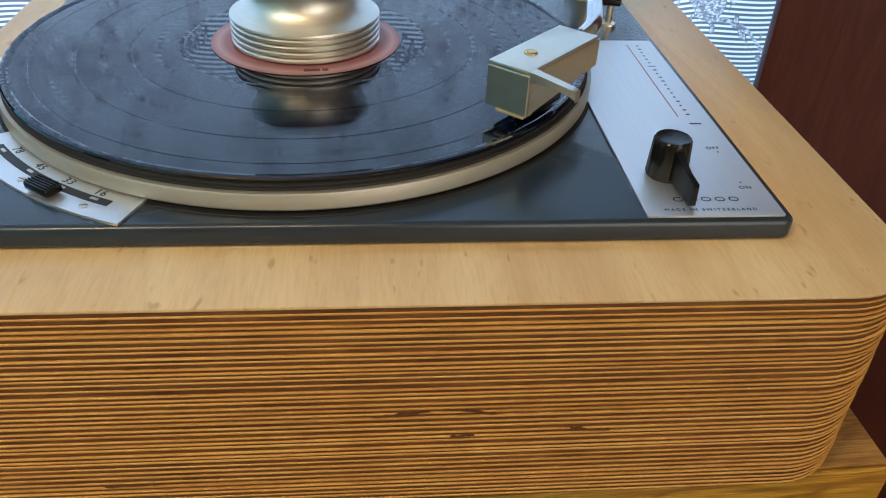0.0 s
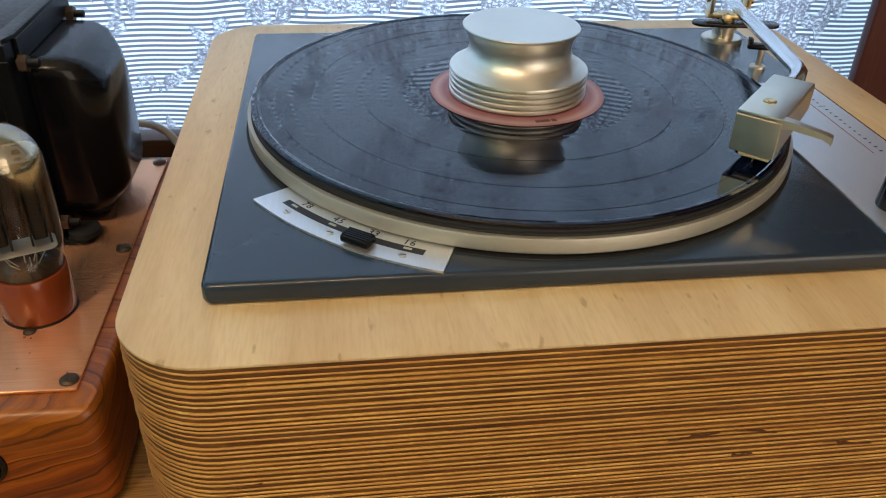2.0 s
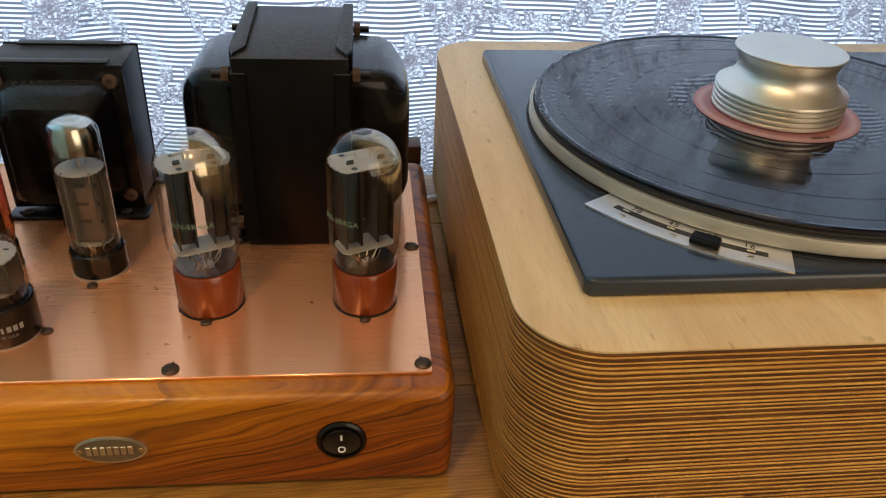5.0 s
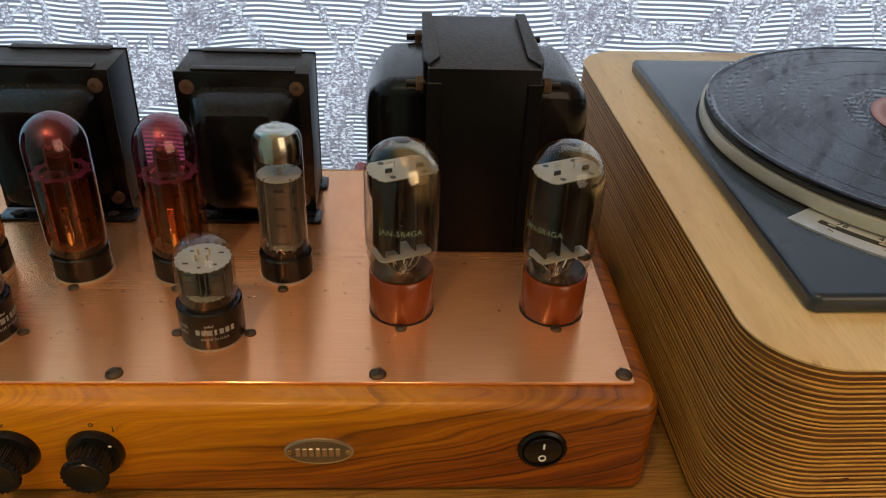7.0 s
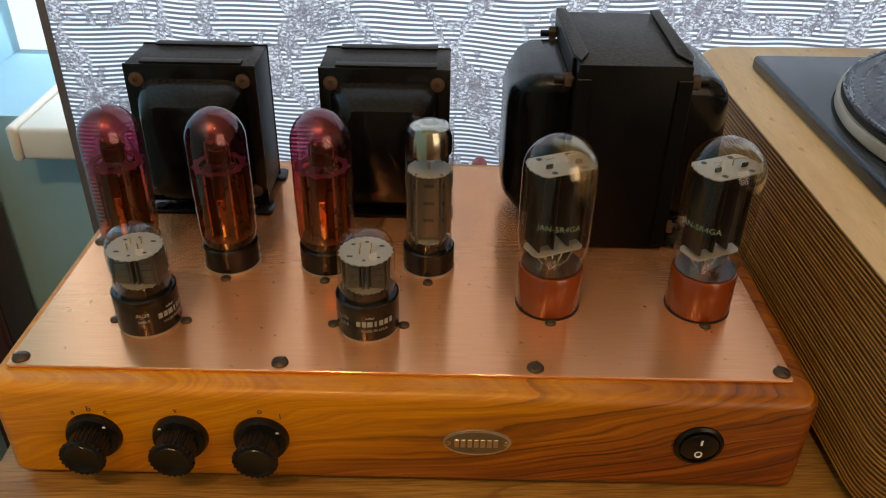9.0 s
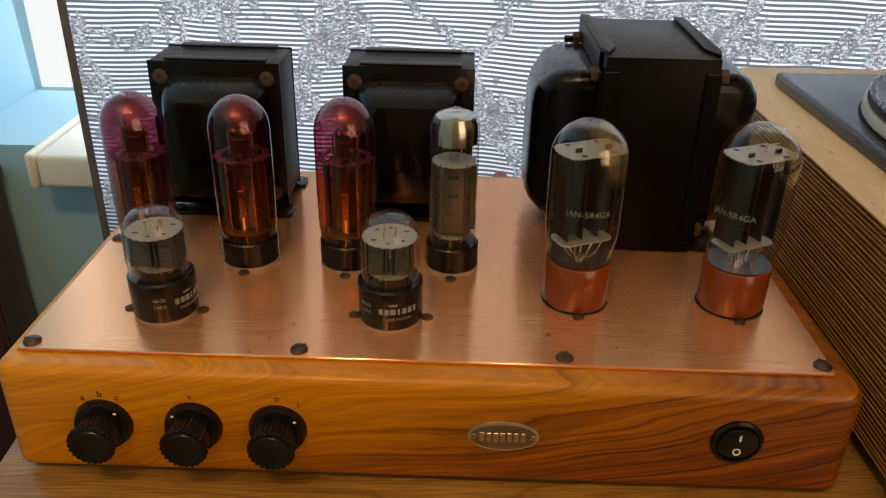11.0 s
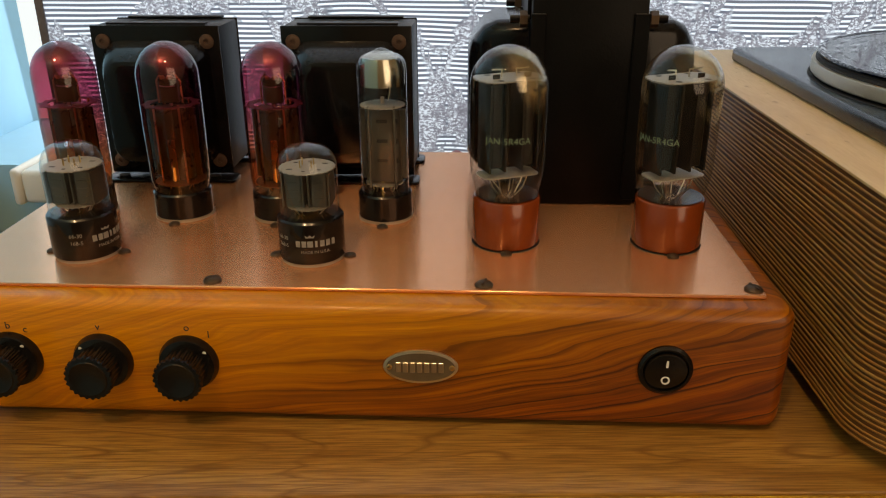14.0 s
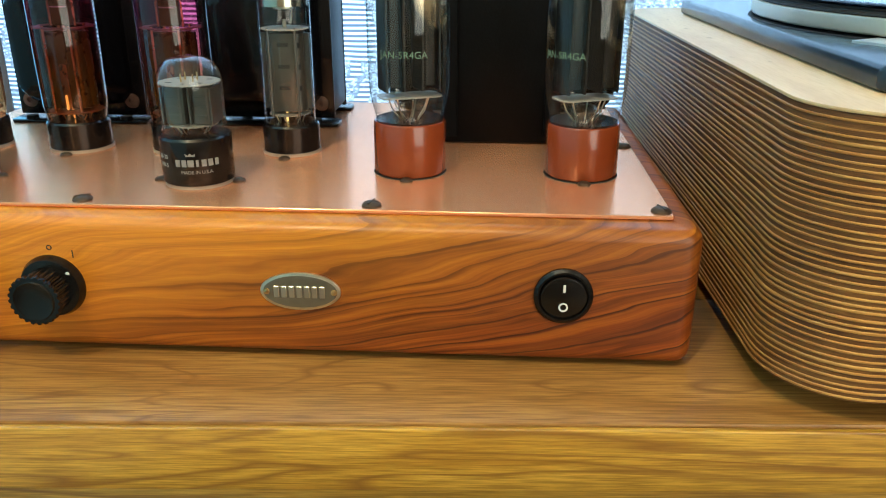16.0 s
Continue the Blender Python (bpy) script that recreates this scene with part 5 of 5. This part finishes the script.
part("mat", moved(lathe([(0.1505, 0.1413), (0.1510, 0.1417), (0.1508, 0.1425), (0.1494, 0.1429), (0.1490, 0.1436), (0.1496, 0.1441), (0.1497, 0.1447), (0.1490, 0.1450), (0.006, 0.1450)], 140), Matrix.Translation((RX, RY, 0))), M_RUBBER, deck, "black rubber platter mat")


def tt_point(x, y):
    """From the turntable's own axes to the world."""
    a = radians(1.11)
    return x * math.cos(a) - y * math.sin(a), TT + x * math.sin(a) + y * math.cos(a)


rx, ry = tt_point(RX, RY)
RZ = TTOP + 0.14505
record = thing("vinyl_record", rx, ry, RZ, "black vinyl record with a pink label on the platter", "record")
part("disc", lathe([(0.1495, 0.0), (0.1505, 0.0006), (0.1505, 0.0012), (0.1498, 0.0018), (0.1486, 0.0021), (0.1470, 0.0019), (0.1458, 0.0013), (0.1385, 0.0013), (0.1382, 0.00115), (0.1378, 0.00115), (0.1375, 0.0013), (0.1170, 0.0013), (0.1167, 0.00115), (0.1163, 0.00115), (0.1160, 0.0013), (0.0900, 0.0013), (0.0897, 0.00115), (0.0893, 0.00115), (0.0890, 0.0013), (0.0640, 0.0013), (0.0625, 0.0014), (0.0500, 0.0014), (0.0490, 0.0016)], 240), M_VINYL, record, "grooved black vinyl", smooth=False)
part("record_label", lathe([(0.0500, 0.00162), (0.0500, 0.00182), (0.0036, 0.00182)], 96), M_LABEL, record, "pink paper label")
bm = box(-0.004, 0.004, -0.0456, -0.0425, 0.00183, 0.00190)
box(0.005, 0.008, -0.0456, -0.0425, 0.00183, 0.00190, bm=bm)
part("label_print", moved(bm, pose(0, 0, 0, 0, 0, 8)), paint("dark_red_ink", (0.11, 0.03, 0.03), 0.5), record, "dark printed shapes")

# record weight: ridged foot, waist and flared flat top
WZ = RZ + 0.0019
prof = [(0.0355, 0.0)]
for k in range(4):
    z = 0.0006 + k * 0.0032
    prof += [(0.0384, z), (0.0391, z + 0.0006), (0.0391, z + 0.0018), (0.0384, z + 0.0024), (0.0370, z + 0.0026), (0.0370, z + 0.0031)]
prof += [(0.0386, 0.0137), (0.0393, 0.0143), (0.0391, 0.0152), (0.0375, 0.0162), (0.0345, 0.0178), (0.0315, 0.0202), (0.0294, 0.0232), (0.0286, 0.0262), (0.0288, 0.0295), (0.0297, 0.0325), (0.0312, 0.0355), (0.0325, 0.0374), (0.0327, 0.0381), (0.0322, 0.0386), (0.0, 0.0386)]
weight = thing("record_weight", rx, ry, WZ, "turned aluminium record weight with a waisted body", "record weight")
cut = len(prof) - 13
part("ridged_foot", lathe(prof[:cut] + [(0.030, prof[cut - 1][1])], 96), M_ALU, weight, "ridged aluminium foot")
part("waist", lathe(prof[cut - 1:-3], 96, cap=False), M_ALU, weight, "waisted aluminium body")
part("top_disc", lathe(prof[-4:], 96, cap=False), M_ALU, weight, "flat aluminium top")

# ---------------------------------------------------------------- tonearm, in the turntable's axes
arm = part("tonearm", pipe([(0.0985, 0.3850 - TT, 0.1690), (0.1025, 0.3885 - TT, 0.1705), (0.1058, 0.3935 - TT, 0.1722), (0.1080, 0.4010 - TT, 0.1722), (0.1300, 0.4900 - TT, 0.1655), (0.1440, 0.5460 - TT, 0.1612), (0.1530, 0.5800 - TT, 0.1595), (0.1600, 0.6080 - TT, 0.1590)], 0.0042, 18), M_CHROME, deck, "chrome tonearm tube bent at the headshell")
hd = math.degrees(math.atan2(0.3798 - 0.336, 0.0954 - 0.0556))
hx, hy = 0.0558, 0.3362 - TT


def head(bm):
    """Headshell axes: x back along the arm from its front edge, y across."""
    return moved(bm, pose(hx, hy, 0, 0, 0, hd))


bm = box(0.0, 0.0590, -0.0107, 0.0107, 0.1722, 0.1742, 0.0006, 2)
shell = part("headshell", head(bm), M_NICKEL, arm, "folded satin nickel headshell")
part("front_plate", head(box(-0.0004, 0.0012, -0.0107, 0.0107, 0.1535, 0.1721, 0.0003, 1)), M_NICKEL, shell)
for s in (-1, 1):
    pts = [(0.0, 0.1535), (0.020, 0.1555), (0.059, 0.1595), (0.059, 0.1721), (0.0, 0.1721)]
    bm = prism(pts, -0.0006, 0.0006)
    part("side_plate", head(moved(bm, Matrix.Translation((0.0015, s * 0.0100, 0)) @ pose(0, 0, 0, 90))), M_NICKEL, shell)
bm = bmesh.new()
secs = []
for y, d, zt, zb in ((-0.0105, 0.0052, 0.1740, 0.1690), (-0.0150, 0.0046, 0.1738, 0.1702), (-0.0290, 0.0042, 0.1722, 0.1694), (-0.0325, 0.0042, 0.1714, 0.1680), (-0.0330, 0.0038, 0.1710, 0.1670)):
    secs.append([bm.verts.new(c) for c in ((0.0, y, zb), (d, y, zb), (d, y, zt), (0.0, y, zt))])
for a, b in zip(secs, secs[1:]):
    for k in range(4):
        bm.faces.new((a[k], a[(k + 1) % 4], b[(k + 1) % 4], b[k]))
bm.faces.new(secs[-1]); bm.faces.new(list(reversed(secs[0])))
part("finger_lift", head(bm), M_NICKEL, shell)
part("head_screw", head(moved(lathe([(0.0032, 0.1742), (0.0032, 0.1748), (0.0024, 0.1752), (0.0010, 0.1750), (0, 0.1750)], 24), Matrix.Translation((0.0185, 0.001, 0)))), M_GOLD, shell, "brass screw")
cart = part("cartridge", head(box(0.004, 0.034, -0.0085, 0.0085, 0.1500, 0.1600, 0.001)), M_KNOB, shell, "black cartridge")
part("cartridge_guard", head(box(0.0005, 0.0085, -0.0090, 0.0060, 0.1512, 0.1534, 0.0006, 1)), paint("ivory_plastic", (0.62, 0.52, 0.30), 0.4), cart, "ivory guard")
part("stylus", head(pipe([(0.010, 0, 0.1505), (0.008, 0, 0.1466)], [0.0008, 0.0002], 8)), M_GOLD, cart)
for k in range(3):
    part("head_pin", head(pipe([(0.0585, 0.003 - k * 0.0030, 0.1705), (0.0625, 0.003 - k * 0.0030, 0.1698)], 0.0006, 8)), M_NICKEL, shell)

# bearing post, cueing plate, yoke and arm clip
bx, by = 0.1475, 0.5690 - TT
post = part("arm_base", moved(lathe([(0.0150, CH), (0.0150, CH + 0.0016), (0.0138, CH + 0.0026), (0.0080, CH + 0.0030), (0.0080, CH + 0.0085), (0.0092, CH + 0.0090), (0.0092, CH + 0.0110), (0.0065, CH + 0.0112), (0.0065, CH + 0.0165)], 40), Matrix.Translation((bx, by, 0))), M_NICKEL, deck, "turned nickel arm base")
bm = prism(loop_pts(-0.026, 0.038, -0.0075, 0.0075, 0.0070, 6), CH + 0.0120, CH + 0.0142, 0.0006, 2)
part("cueing_plate", moved(bm, pose(bx, by - 0.004, 0, 0, 0, -8)), M_KNOB, post, "black cueing plate")
yoke = part("yoke", moved(box(-0.0150, 0.0150, -0.0065, 0.0065, CH + 0.0166, CH + 0.0200, 0.0008), pose(bx, by, 0, 0, 0, -12)), M_GOLD, post, "brass bearing yoke")
for s in (-1, 1):
    part("yoke_cheek", moved(box(*sorted((s * 0.0110, s * 0.0145)), -0.0065, 0.0065, CH + 0.0201, CH + 0.0430, 0.0012), pose(bx, by, 0, 0, 0, -12)), M_GOLD if s > 0 else M_NICKEL, yoke)
    part("bearing_screw", moved(lathe([(0.0030, 0), (0.0030, 0.0020), (0.0018, 0.0024), (0, 0.0024)], 16), pose(bx, by, 0, 0, 0, -12) @ pose(s * 0.0146, 0, CH + 0.0300, 0, 90 * s)), M_GOLD, yoke)
part("yoke_knob", moved(lathe([(0.0030, 0), (0.0036, 0.0015), (0.0030, 0.0045), (0, 0.0052)], 20), pose(bx - 0.004, by - 0.0068, CH + 0.0185, 90)), M_GOLD, yoke)
clip = part("arm_clip", moved(lathe([(0.0055, CH), (0.0052, CH + 0.0012), (0.0022, CH + 0.0018), (0.0022, CH + 0.0125)], 24), Matrix.Translation((0.1480, 0.5100 - TT, 0))), M_NICKEL, deck, "small arm rest post")
bm = box(-0.0100, 0.0065, -0.0030, 0.0030, CH + 0.0125, CH + 0.0165, 0.0010)
box(-0.0100, -0.0070, -0.0030, 0.0030, CH + 0.0160, CH + 0.0200, 0.0008, bm=bm)
box(0.0035, 0.0065, -0.0030, 0.0030, CH + 0.0160, CH + 0.0200, 0.0008, bm=bm)
part("clip_fork", moved(bm, pose(0.1480, 0.5100 - TT, 0, 0, 0, -14)), M_KNOB, clip, "black plastic fork")

# short dark cracks in the front plies
for i, (x0, x1, z0, z1) in enumerate(((-0.004, 0.019, 0.0643, 0.0664), (0.026, 0.046, 0.0677, 0.0640), (-0.115, -0.094, 0.0273, 0.0284), (0.078, 0.095, 0.0543, 0.0522), (0.028, 0.038, 0.0512, 0.0516), (-0.190, -0.178, 0.0560, 0.0566))):
    r_ = random.Random(40 + i)
    up, dn = [], []
    for k in range(9):
        x = x0 + (x1 - x0) * k / 8
        z = z0 + (z1 - z0) * k / 8 + r_.uniform(-0.0003, 0.0003)
        w = 0.00015 * math.sin(math.pi * (k + 0.3) / 8.6) * r_.uniform(0.6, 1.3)
        up.append((x, z + w)); dn.append((x, z - w))
    part("crack", moved(prism(dn + up[::-1], 0, 0.0012), pose(0, PY0 + 0.0004, 0, 90)), M_CRACK, plinth, "dark crack in the plies")

# ---------------------------------------------------------------- plies of the plinth
PLY, GAP = 0.00112, 0.00168
meshes = []
rnd = random.Random(11)
for k in range(4):
    me = bpy.data.meshes.new("ply_layer")
    pts = []
    for i, (x, y) in enumerate(outer):
        d = 0.00018 * noise.noise((x * 30, y * 30, k * 7.3))
        pts.append((x + d, y + d))
    bm = prism(pts, 0, PLY, 0.0003, 1)
    bmesh.ops.recalc_face_normals(bm, faces=bm.faces)
    bm.to_mesh(me)
    bm.free()
    meshes.append(me)
z, k = PB + 0.0006, 0
while z + PLY < PTOP - 0.0022:
    thick = rnd.uniform(0.75, 1.2)
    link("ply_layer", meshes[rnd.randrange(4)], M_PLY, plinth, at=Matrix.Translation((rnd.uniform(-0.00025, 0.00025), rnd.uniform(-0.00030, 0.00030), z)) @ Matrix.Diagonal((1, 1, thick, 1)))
    z += PLY + GAP * rnd.uniform(0.75, 1.25)
